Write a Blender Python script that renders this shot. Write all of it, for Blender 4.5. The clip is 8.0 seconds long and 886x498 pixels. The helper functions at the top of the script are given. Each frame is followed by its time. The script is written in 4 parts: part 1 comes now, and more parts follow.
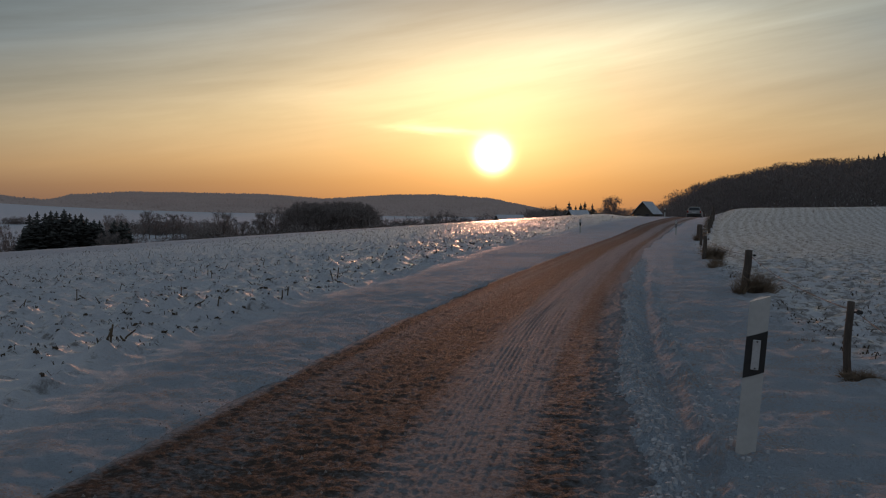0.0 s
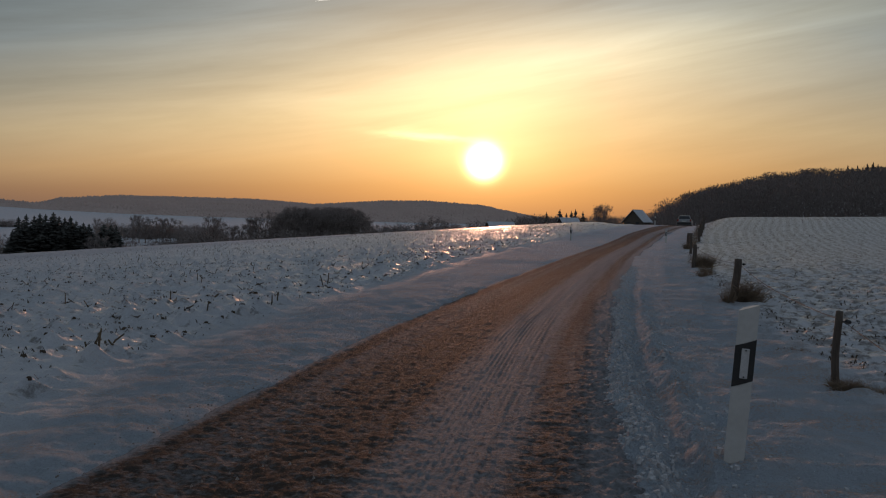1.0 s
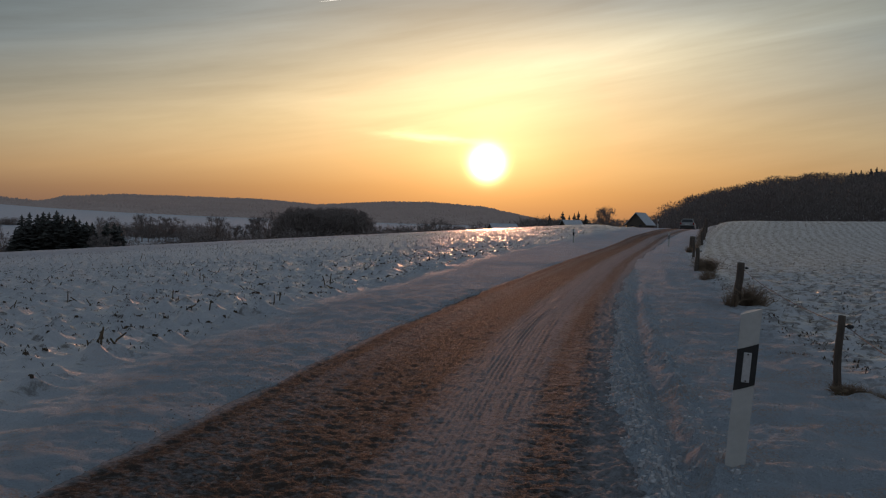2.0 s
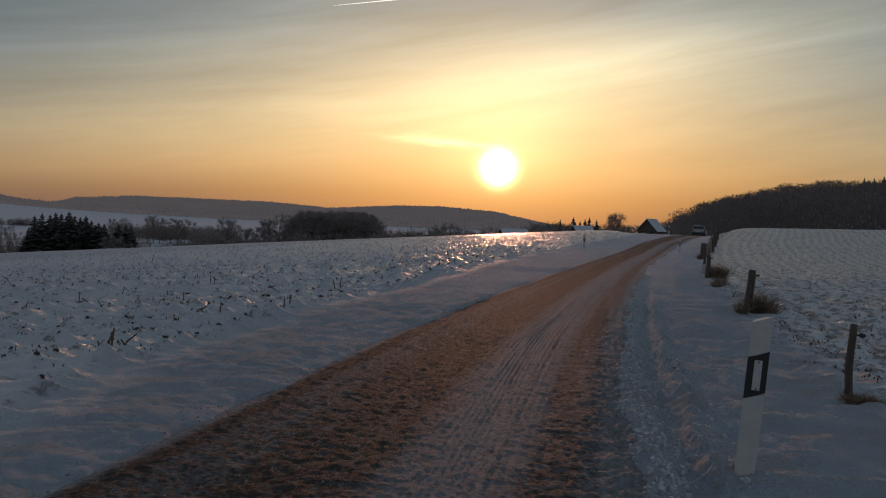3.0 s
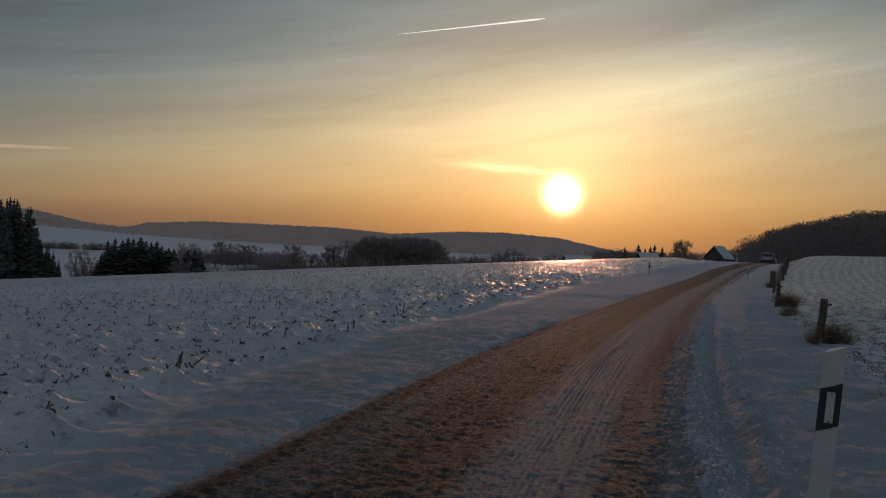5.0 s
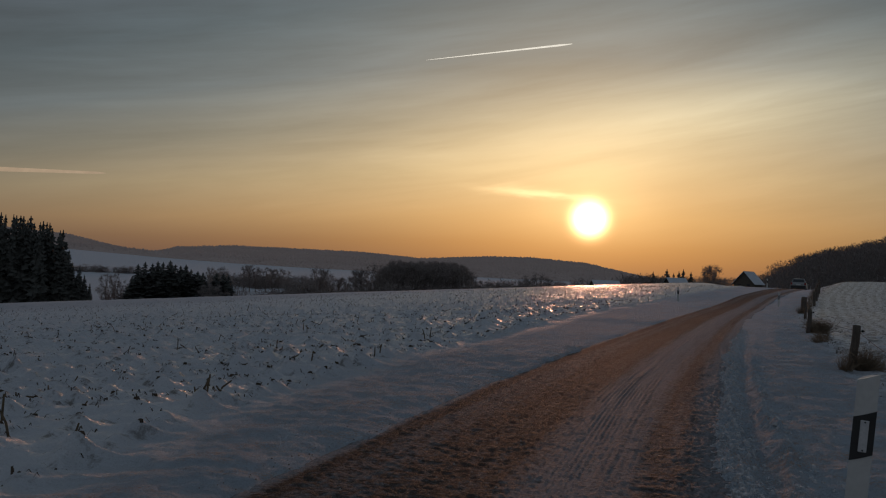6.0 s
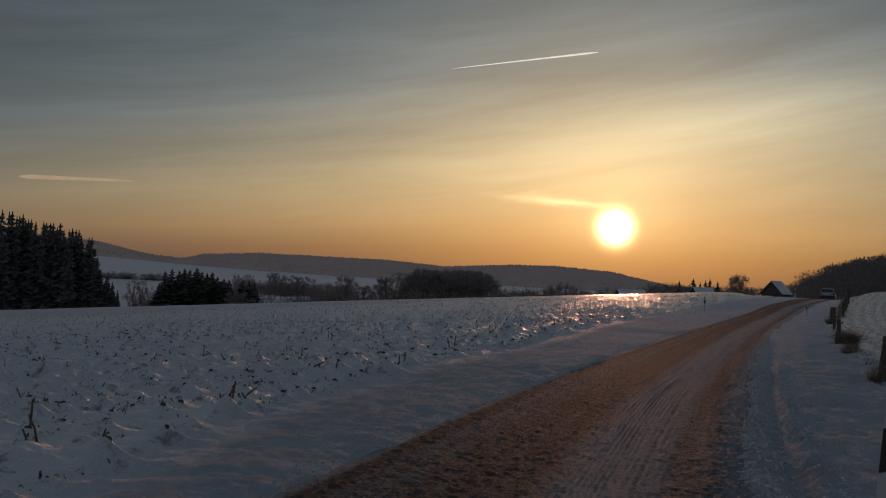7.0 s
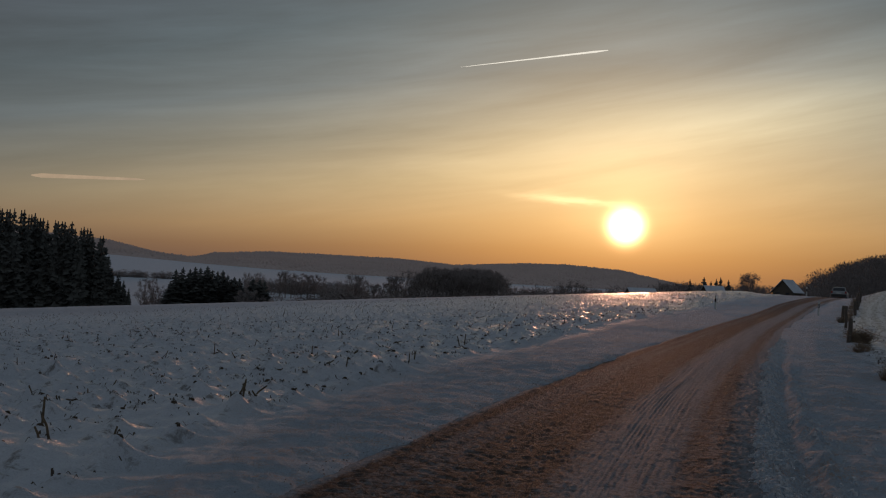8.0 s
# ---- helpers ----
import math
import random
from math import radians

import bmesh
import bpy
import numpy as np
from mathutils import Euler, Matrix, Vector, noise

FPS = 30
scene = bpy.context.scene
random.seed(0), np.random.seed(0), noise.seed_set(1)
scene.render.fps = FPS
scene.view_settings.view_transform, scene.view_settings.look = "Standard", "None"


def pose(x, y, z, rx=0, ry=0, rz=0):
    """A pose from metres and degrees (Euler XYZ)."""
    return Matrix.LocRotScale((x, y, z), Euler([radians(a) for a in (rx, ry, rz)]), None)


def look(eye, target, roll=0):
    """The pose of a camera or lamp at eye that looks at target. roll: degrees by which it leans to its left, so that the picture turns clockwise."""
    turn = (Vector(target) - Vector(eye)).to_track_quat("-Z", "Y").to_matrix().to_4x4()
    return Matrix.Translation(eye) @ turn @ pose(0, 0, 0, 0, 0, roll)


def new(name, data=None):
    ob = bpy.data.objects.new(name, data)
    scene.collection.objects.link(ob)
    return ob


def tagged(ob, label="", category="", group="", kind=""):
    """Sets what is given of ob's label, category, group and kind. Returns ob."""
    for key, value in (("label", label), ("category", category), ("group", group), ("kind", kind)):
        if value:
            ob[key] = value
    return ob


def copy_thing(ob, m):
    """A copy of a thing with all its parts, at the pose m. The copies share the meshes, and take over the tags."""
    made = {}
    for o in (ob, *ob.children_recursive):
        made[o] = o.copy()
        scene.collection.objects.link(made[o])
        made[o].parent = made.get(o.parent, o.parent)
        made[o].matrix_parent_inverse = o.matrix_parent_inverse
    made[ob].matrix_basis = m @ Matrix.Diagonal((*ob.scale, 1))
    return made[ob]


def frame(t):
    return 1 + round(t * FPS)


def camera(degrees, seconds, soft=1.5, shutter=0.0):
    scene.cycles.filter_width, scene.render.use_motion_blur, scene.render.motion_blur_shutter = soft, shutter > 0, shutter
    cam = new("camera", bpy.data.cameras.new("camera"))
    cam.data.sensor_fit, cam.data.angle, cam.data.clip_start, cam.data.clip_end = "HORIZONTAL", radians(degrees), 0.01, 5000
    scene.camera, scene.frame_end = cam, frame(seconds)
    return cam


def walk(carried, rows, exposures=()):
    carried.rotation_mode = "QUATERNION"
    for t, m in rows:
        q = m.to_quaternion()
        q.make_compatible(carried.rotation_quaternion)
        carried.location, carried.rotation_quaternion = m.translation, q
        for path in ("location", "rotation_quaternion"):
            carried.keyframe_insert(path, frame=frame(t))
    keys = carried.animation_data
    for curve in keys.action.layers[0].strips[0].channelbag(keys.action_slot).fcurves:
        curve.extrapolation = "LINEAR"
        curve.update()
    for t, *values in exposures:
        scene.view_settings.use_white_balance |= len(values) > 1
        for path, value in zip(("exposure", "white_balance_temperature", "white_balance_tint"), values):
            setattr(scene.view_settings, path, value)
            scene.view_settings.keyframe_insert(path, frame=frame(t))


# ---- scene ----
# ---------------------------------------------------------------- camera
EYE = 1.45
cam = camera(51.0, 8.0, soft=1.15)


def aim(yaw, pitch, roll):
    return pose(0, 0, EYE, 90 + pitch, 0, yaw) @ pose(0, 0, 0, 0, 0, roll)


PATH = [
    (0.0, 0.000, -1.950, 0.600),
    (0.5, -0.494, -1.646, 0.828),
    (1.0, -0.579, -1.545, 1.103),
    (1.5, -0.628, -1.491, 1.350),
    (3.0, 0.228, -1.209, 2.075),
    (3.5, 0.933, -0.791, 1.982),
    (4.0, 2.162, -0.600, 1.881),
    (5.5, 5.022, 0.958, 2.512),
    (6.0, 5.903, 1.696, 2.519),
    (6.5, 6.771, 2.102, 2.659),
    (7.0, 7.455, 2.135, 2.772),
    (7.5, 7.847, 2.056, 2.789),
    (8.0, 8.066, 2.008, 2.797),
]
walk(cam, [(t, aim(*a)) for t, *a in PATH],
     exposures=[(0.0, 0.0), (1.5, -0.02), (3.0, -0.06), (4.0, -0.14), (5.5, -0.39), (6.5, -0.55), (7.0, -0.54), (8.0, -0.44)])

# ---------------------------------------------------------------- sun and sky
SUN_AZ, SUN_EL = radians(3.0), radians(3.9)
SUN_DIR = Vector((math.sin(SUN_AZ) * math.cos(SUN_EL), math.cos(SUN_AZ) * math.cos(SUN_EL), math.sin(SUN_EL)))

sun_lamp = bpy.data.lights.new("sun", "SUN")
sun_lamp.energy, sun_lamp.angle, sun_lamp.color = 1.1, radians(3.0), (1.0, 0.46, 0.28)
sun = new("sun", sun_lamp)
sun.matrix_world = look((0, 0, 60), Vector((0, 0, 60)) - SUN_DIR)


class Nodes:
    """Short hand for node trees."""

    def __init__(self, tree):
        self.tree = tree
        tree.nodes.clear()

    def add(self, kind, props=None, **inputs):
        n = self.tree.nodes.new(kind)
        for k, v in (props or {}).items():
            setattr(n, k, v)
        for k, v in inputs.items():
            self.put(n, int(k[1:]) if k[0] == "i" and k[1:].isdigit() else k.replace("_", " "), v)
        return n

    def put(self, n, key, v):
        s = n.inputs[key]
        if isinstance(v, bpy.types.NodeSocket):
            self.tree.links.new(v, s)
        elif isinstance(v, bpy.types.Node):
            self.tree.links.new(v.outputs[0], s)
        else:
            s.default_value = v

    def math(self, op, a, b=0.0, c=0.0, clamp=False):
        return self.add("ShaderNodeMath", {"operation": op, "use_clamp": clamp}, i0=a, i1=b, i2=c).outputs[0]

    def vmath(self, op, a, b=(0, 0, 0)):
        n = self.add("ShaderNodeVectorMath", {"operation": op}, i0=a, i1=b)
        return n.outputs[1] if op in ("DOT_PRODUCT", "LENGTH") else n.outputs[0]

    def mix(self, f, a, b, how="MIX"):
        n = self.tree.nodes.new("ShaderNodeMix")
        n.data_type, n.blend_type, n.clamp_factor = "RGBA", how, True
        for i, v in ((0, f), (6, a), (7, b)):
            self.put(n, i, v)
        return n.outputs[2]

    def ramp(self, f, stops, mode="LINEAR"):
        n = self.tree.nodes.new("ShaderNodeValToRGB")
        n.color_ramp.interpolation = mode
        e = n.color_ramp.elements
        while len(e) < len(stops):
            e.new(0.5)
        for el, (p, c) in zip(e, stops):
            el.position, el.color = p, (c, c, c, 1) if isinstance(c, (int, float)) else (*c, 1)
        self.put(n, 0, f)
        return n.outputs[0]

    def noise(self, vec, scale, detail=4.0, rough=0.55, warp=0.0):
        n = self.add("ShaderNodeTexNoise", None, Scale=scale, Detail=detail, Roughness=rough, Distortion=warp)
        if vec is not None:
            self.put(n, "Vector", vec)
        return n.outputs[0]

    def xyz(self, v):
        return self.add("ShaderNodeSeparateXYZ", None, i0=v).outputs

    def join(self, x, y, z):
        return self.add("ShaderNodeCombineXYZ", None, i0=x, i1=y, i2=z).outputs[0]


def make_world():
    w = bpy.data.worlds.new("sky")
    scene.world = w
    w.use_nodes = True
    k = Nodes(w.node_tree)
    d = k.add("ShaderNodeTexCoord").outputs["Generated"]
    d = k.vmath("NORMALIZE", d)
    x, y, z = k.xyz(d)
    sky = k.add("ShaderNodeTexSky", {"sky_type": "NISHITA", "sun_disc": False, "sun_elevation": SUN_EL, "sun_rotation": SUN_AZ,
                                     "dust_density": 3.0, "air_density": 1.2, "altitude": 250.0})
    cs = k.vmath("DOT_PRODUCT", d, tuple(SUN_DIR))
    zz = k.math("MULTIPLY", z, k.math("MULTIPLY_ADD", k.math("SUBTRACT", 1.0, cs), 4.0, 1.0))
    # hazy evening veil: colour by height over the horizon
    veil = k.ramp(k.math("MULTIPLY", zz, 2.0, clamp=True), [
        (0.0, (0.26, 0.145, 0.097)), (0.04, (0.285, 0.156, 0.096)), (0.08, (0.355, 0.20, 0.107)), (0.14, (0.53, 0.335, 0.17)), (0.24, (0.57, 0.45, 0.275)),
        (0.36, (0.41, 0.395, 0.315)), (0.50, (0.222, 0.282, 0.305)), (0.68, (0.120, 0.184, 0.220)), (1.0, (0.074, 0.098, 0.128))])
    # away from the sun the veil fades to a cool dusk
    flat = k.math("POWER", k.math("MAXIMUM", cs, 0.0), 1.3)
    dusk = k.ramp(k.math("MULTIPLY", z, 1.0, clamp=True), [(0.0, (0.160, 0.155, 0.170)), (0.25, (0.165, 0.188, 0.226)), (1.0, (0.165, 0.210, 0.268))])
    gain = k.math("MULTIPLY_ADD", k.math("POWER", k.math("MAXIMUM", cs, 0.0), 6.0), 0.53, 0.47)
    base = k.mix(flat, dusk, k.mix(1.0, veil, gain, "MULTIPLY"))
    side = k.math("MULTIPLY", k.ramp(x, [(0.12, 0.0), (0.36, 1.0)]), k.ramp(z, [(0.05, 1.0), (0.16, 0.0)]))
    base = k.mix(1.0, base, k.math("MULTIPLY_ADD", side, -0.16, 1.0), "MULTIPLY")
    # cirrus: long streaks, tilted up to one side
    u = k.math("MULTIPLY_ADD", x, 0.16, k.math("MULTIPLY", z, -1.0))
    p = k.join(k.math("MULTIPLY", x, 1.6), k.math("MULTIPLY", y, 1.6), k.math("MULTIPLY", u, 15.0))
    streak = k.noise(p, 1.6, 6.0, 0.6, 0.35)
    fine = k.noise(k.join(k.math("MULTIPLY", x, 3.0), y, k.math("MULTIPLY", u, 55.0)), 1.7, 5.0, 0.6, 0.4)
    amount = k.math("MULTIPLY_ADD", k.math("SUBTRACT", streak, 0.5), 1.15, k.math("MULTIPLY", k.math("SUBTRACT", fine, 0.5), 0.26))
    high = k.ramp(z, [(0.02, 0.0), (0.10, 0.55), (0.22, 1.0), (0.5, 0.6)])
    amount = k.math("MULTIPLY", amount, high)
    base = k.mix(1.0, base, k.math("ADD", 1.0, amount), "MULTIPLY")
    # a broad pale sheet of cirrus that rises away from the sun
    bz = k.math("DIVIDE", k.math("SUBTRACT", k.math("SUBTRACT", z, 0.138), k.math("MULTIPLY", x, 0.19)), 0.042)
    bx = k.math("DIVIDE", k.math("SUBTRACT", x, 0.10), 0.30)
    band = k.math("EXPONENT", k.math("MULTIPLY", k.math("ADD", k.math("MULTIPLY", bx, bx), k.math("MULTIPLY", bz, bz)), -1.0))
    band = k.math("MULTIPLY", k.math("MULTIPLY", band, k.math("GREATER_THAN", y, 0.0)), k.math("MULTIPLY_ADD", streak, 1.2, 0.4))
    base = k.mix(1.0, base, k.mix(1.0, (0.30, 0.26, 0.15, 1), band, "MULTIPLY"), "ADD")
    # a bright wisp of cloud beside the sun
    wx = k.math("DIVIDE", k.math("ADD", x, 0.004), 0.050)
    wz = k.math("DIVIDE", k.math("SUBTRACT", k.math("SUBTRACT", z, 0.0925), k.math("MULTIPLY", x, -0.06)), 0.0034)
    wob = k.math("MULTIPLY", k.math("SUBTRACT", k.noise(k.join(k.math("MULTIPLY", x, 30.0), 0.0, k.math("MULTIPLY", z, 160.0)), 1.0, 4.0), 0.5), 3.0)
    wz = k.math("ADD", wz, wob)
    wisp = k.math("EXPONENT", k.math("MULTIPLY", k.math("ADD", k.math("MULTIPLY", wx, wx), k.math("MULTIPLY", wz, wz)), -1.0))
    wisp = k.math("MULTIPLY", wisp, k.math("GREATER_THAN", y, 0.0))
    fan = k.math("EXPONENT", k.math("MULTIPLY", k.math("ADD", k.math("POWER", k.math("ABSOLUTE", k.math("DIVIDE", k.math("ADD", x, 0.020), 0.034)), 2.0),
                                                        k.math("POWER", k.math("ABSOLUTE", k.math("DIVIDE", k.math("SUBTRACT", k.math("SUBTRACT", z, 0.0985), k.math("MULTIPLY", k.math("ABSOLUTE", k.math("ADD", x, 0.035)), -0.10)), 0.0055)), 2.0)), -1.0))
    fan = k.math("MULTIPLY", k.math("MULTIPLY", fan, k.math("GREATER_THAN", y, 0.0)), k.math("MULTIPLY_ADD", fine, 1.6, -0.25))
    wisp = k.math("ADD", wisp, k.math("MULTIPLY", fan, 0.55))
    base = k.mix(1.0, base, k.mix(1.0, (0.62, 0.46, 0.24, 1), wisp, "MULTIPLY"), "ADD")
    # the sun's bright aureole in the haze
    ang = k.math("ARCCOSINE", k.math("MINIMUM", cs, 1.0))
    def bell(width, gain):
        q = k.math("DIVIDE", ang, radians(width))
        return k.math("MULTIPLY", k.math("EXPONENT", k.math("MULTIPLY", k.math("MULTIPLY", q, q), -1.0)), gain)
    thin = k.ramp(z, [(0.0, 0.05), (0.03, 0.22), (0.075, 1.0)])
    glow = k.mix(1.0, (1, 0.52, 0.24, 1), bell(0.74, 23.0), "MULTIPLY")
    glow2 = k.mix(1.0, (1, 0.74, 0.36, 1), k.math("MULTIPLY", thin, bell(3.4, 0.34)), "MULTIPLY")
    glow3 = k.mix(1.0, (1, 0.76, 0.40, 1), k.math("MULTIPLY", thin, bell(11.0, 0.17)), "MULTIPLY")
    base = k.mix(1.0, base, glow, "ADD")
    base = k.mix(1.0, base, glow2, "ADD")
    base = k.mix(1.0, base, glow3, "ADD")
    a = k.add("ShaderNodeBackground", None, Color=base, Strength=1.0)
    b = k.add("ShaderNodeBackground", None, Color=sky.outputs[0], Strength=0.012)
    k.add("ShaderNodeOutputWorld", None, Surface=k.add("ShaderNodeAddShader", None, i0=a, i1=b))


make_world()


# ---------------------------------------------------------------- materials
def material(name, build):
    m = bpy.data.materials.new(name)
    m.use_nodes = True
    k = Nodes(m.node_tree)
    shader = build(k)
    k.add("ShaderNodeOutputMaterial", None, Surface=shader)
    return m


def principled(k, color, rough=0.8, bump=None, strength=0.3, distance=0.02, **more):
    n = k.add("ShaderNodeBsdfPrincipled", None, Base_Color=color, Roughness=rough, **more)
    if bump is not None:
        k.put(n, "Normal", k.add("ShaderNodeBump", None, Strength=strength, Distance=distance, Height=bump))
    return n


def place(k):
    return k.add("ShaderNodeTexCoord").outputs["Object"]


def snow(k):
    p = place(k)
    big = k.noise(p, 0.35, 3.0)
    crust = k.noise(p, 3.0, 6.0, 0.6)
    grain = k.noise(p, 11.0, 6.0, 0.65)
    dust = k.noise(p, 45.0, 3.0, 0.7)
    # crusted, glazed field snow; loose ploughed snow on the verges
    u = k.add("ShaderNodeAttribute", {"attribute_name": "across"}).outputs["Fac"]
    away = k.math("ABSOLUTE", u)
    into = k.add("ShaderNodeAttribute", {"attribute_name": "into_field"}).outputs["Fac"]
    on_field = k.ramp(k.math("MULTIPLY_ADD", into, 0.1, 0.5, clamp=True), [(0.42, 0.0), (0.53, 1.0)])
    crusted = k.math("MULTIPLY", on_field, k.ramp(k.math("MULTIPLY", away, 0.01, clamp=True), [(0.55, 1.0), (0.85, 0.0)]))
    loose = k.mix(k.ramp(big, [(0.3, 0.0), (0.7, 1.0)]), (0.52, 0.60, 0.68, 1), (0.64, 0.71, 0.78, 1))
    clean = k.mix(k.ramp(big, [(0.3, 0.0), (0.7, 1.0)]), (0.57, 0.592, 0.625, 1), (0.67, 0.685, 0.71, 1))
    col = k.mix(on_field, loose, clean)
    col = k.mix(k.ramp(crust, [(0.42, 0.15), (0.58, 0.0)]), col, (0.40, 0.42, 0.45, 1))
    col = k.mix(k.math("MULTIPLY", dust, 0.3), col, (0.42, 0.46, 0.52, 1))
    # fine chaff and grit blown over the verges in patches
    patch = k.ramp(k.noise(k.vmath("MULTIPLY", p, (1.2, 2.4, 1.0)), 1.0, 4.0, 0.65), [(0.46, 0.0), (0.62, 1.0)])
    speck = k.ramp(k.noise(p, 34.0, 4.0, 0.75), [(0.47, 0.0), (0.57, 0.9)])
    grit = k.math("MULTIPLY", k.math("MULTIPLY", patch, speck), k.math("SUBTRACT", 1.0, on_field))
    col = k.mix(grit, col, (0.60, 0.47, 0.40, 1))
    col = k.mix(k.ramp(k.noise(p, 60.0, 3.0, 0.7), [(0.54, 0.0), (0.68, 0.40)]), col, (0.25, 0.27, 0.31, 1))
    # soil and stubble laid open by the wind, in flecks along the crop rows
    row = k.math("COSINE", k.math("MULTIPLY", k.math("SUBTRACT", into, 0.1), 2 * math.pi / 0.75))
    py = k.xyz(p)[1]
    blown = k.noise(k.join(k.math("MULTIPLY", into, 3.2), k.math("MULTIPLY", py, 2.6), 0.0), 1.2, 6.0, 0.72)
    other = k.math("GREATER_THAN", u, 0.0)
    thin = k.math("MULTIPLY", other, 0.105)
    bare = k.ramp(k.math("ADD", k.math("MULTIPLY_ADD", row, k.math("MULTIPLY_ADD", other, -0.02, 0.05), blown), thin), [(0.585, 0.0), (0.67, 0.85)])
    bare = k.math("MULTIPLY", bare, crusted)
    col = k.mix(bare, col, (0.13, 0.115, 0.10, 1))
    # drift marks drawn out across the wind
    drawn = k.noise(k.vmath("MULTIPLY", p, (1.1, 4.2, 1.0)), 1.6, 5.0, 0.6, 0.5)
    h = k.math("ADD", k.math("MULTIPLY", crust, 1.0), k.math("ADD", k.math("MULTIPLY", grain, 1.8), k.math("MULTIPLY", dust, 1.0)))
    h = k.math("MULTIPLY_ADD", drawn, k.math("MULTIPLY_ADD", on_field, 2.4, 0.3), h)
    rough = k.mix(crusted, (0.95, 0.95, 0.95, 1), k.ramp(grain, [(0.3, 0.28), (0.7, 0.50)]))
    return principled(k, col, rough, h, k.math("MULTIPLY_ADD", crusted, -0.35, 1.0), 0.080, Specular_IOR_Level=k.math("MULTIPLY_ADD", crusted, 0.85, 0.05))


def slush(k):
    p = place(k)
    a = k.add("ShaderNodeAttribute", {"attribute_name": "across"}).outputs["Fac"]
    s = k.add("ShaderNodeAttribute", {"attribute_name": "along"}).outputs["Fac"]
    q = k.join(k.math("MULTIPLY", a, 7.0), k.math("MULTIPLY", s, 0.16), 0.0)
    lines = k.noise(q, 1.0, 5.0, 0.6, 0.3)
    lumps = k.noise(p, 7.0, 6.0, 0.7)
    fine = k.noise(p, 40.0, 4.0, 0.7)
    # dark gritted edge, brown lane, paler strip with tread marks, second brown wheel track, whitish lumps
    wav = k.math("MULTIPLY_ADD", k.math("SUBTRACT", k.noise(k.join(0.0, k.math("MULTIPLY", s, 0.35), 3.0), 1.0, 4.0), 0.5), 0.22, a)
    t = k.math("MULTIPLY_ADD", wav, 0.25, 0.5)
    lane = k.ramp(t, [(0.085, 0.15), (0.11, 0.95), (0.14, 0.95), (0.17, 0.70), (0.23, 0.72), (0.30, 1.0), (0.44, 0.95), (0.50, 0.28), (0.58, 0.12), (0.66, 0.30), (0.715, 0.80), (0.77, 0.72), (0.81, 0.10)])
    grit = k.math("MULTIPLY_ADD", k.math("SUBTRACT", lines, 0.5), 0.9, lane)
    grit = k.math("MULTIPLY_ADD", k.math("SUBTRACT", lumps, 0.5), 1.5, grit)
    mid = k.noise(p, 22.0, 5.0, 0.7)
    grit = k.math("MULTIPLY_ADD", k.math("SUBTRACT", mid, 0.5), 2.4, grit, clamp=True)
    rust = k.ramp(t, [(0.20, 0.25), (0.30, 1.0), (0.44, 0.9), (0.52, 0.3), (0.72, 0.6), (0.80, 0.0)])
    dark = k.mix(rust, (0.040, 0.034, 0.030, 1), (0.044, 0.035, 0.030, 1))
    pale = k.mix(rust, (0.085, 0.072, 0.065, 1), (0.130, 0.098, 0.082, 1))
    brown = k.mix(fine, dark, pale)
    white = k.mix(lumps, (0.16, 0.168, 0.180, 1), (0.42, 0.435, 0.46, 1))
    col = k.mix(grit, white, brown)
    h = k.math("ADD", k.math("ADD", k.math("MULTIPLY", mid, 0.9), k.math("MULTIPLY", fine, 0.4)), k.math("ADD", k.math("MULTIPLY", lines, 0.5), k.math("MULTIPLY", lumps, 0.8)))
    return principled(k, col, 0.85, h, 1.0, 0.055, Specular_IOR_Level=0.05)


def plain(c1, c2, scale=8.0, rough=0.85, bump=0.3, stretch=(1, 1, 1), metal=0.0):
    def build(k):
        p = k.vmath("MULTIPLY", place(k), stretch)
        n1, n2 = k.noise(p, scale, 5.0, 0.6), k.noise(p, scale * 6, 3.0, 0.6)
        f = k.math("MULTIPLY_ADD", n2, 0.4, k.math("MULTIPLY", n1, 0.8), clamp=True)
        return principled(k, k.mix(k.ramp(f, [(0.35, 0.0), (0.8, 1.0)]), (*c1, 1), (*c2, 1)), rough, n2, bump, 0.01, Metallic=metal)
    return build


SNOW = material("snow", snow)
SLUSH = material("gritted_slush", slush)
BARK = material("bark", plain((0.05, 0.04, 0.032), (0.11, 0.09, 0.07), 3.0))
SPRUCE = material("spruce_needles", plain((0.052, 0.054, 0.048), (0.110, 0.112, 0.098), 0.6))
TWIG = material("bare_twigs", plain((0.11, 0.092, 0.083), (0.21, 0.18, 0.165), 0.5))
# bare twigs again, lightened in colour to give the valley trees their haze
HAZE_TWIG = material("haze_pale_twigs", plain((0.18, 0.153, 0.14), (0.30, 0.257, 0.235), 0.5))
# far ridge: the paleness of the air between is mixed into the wood's colour
FARWOOD_HAZE = material("haze_pale_wood", plain((0.43, 0.325, 0.28), (0.54, 0.42, 0.37), 0.02))
POST_WOOD = material("weathered_wood", plain((0.045, 0.035, 0.028), (0.13, 0.105, 0.085), 6.0, 0.9, 0.6, (4, 4, 0.5)))
STALK = material("dry_maize_stalk", plain((0.05, 0.038, 0.025), (0.16, 0.12, 0.07), 9.0, 0.9, 0.5))
GRASS = material("dry_grass", plain((0.12, 0.088, 0.06), (0.32, 0.24, 0.16), 9.0, 0.95))
WHITE_PLASTIC = material("white_plastic", plain((0.44, 0.44, 0.42), (0.58, 0.58, 0.56), 5.0, 0.5, 0.1))
BLACK_PLASTIC = material("black_plastic", plain((0.012, 0.012, 0.013), (0.03, 0.03, 0.03), 9.0, 0.5, 0.1))
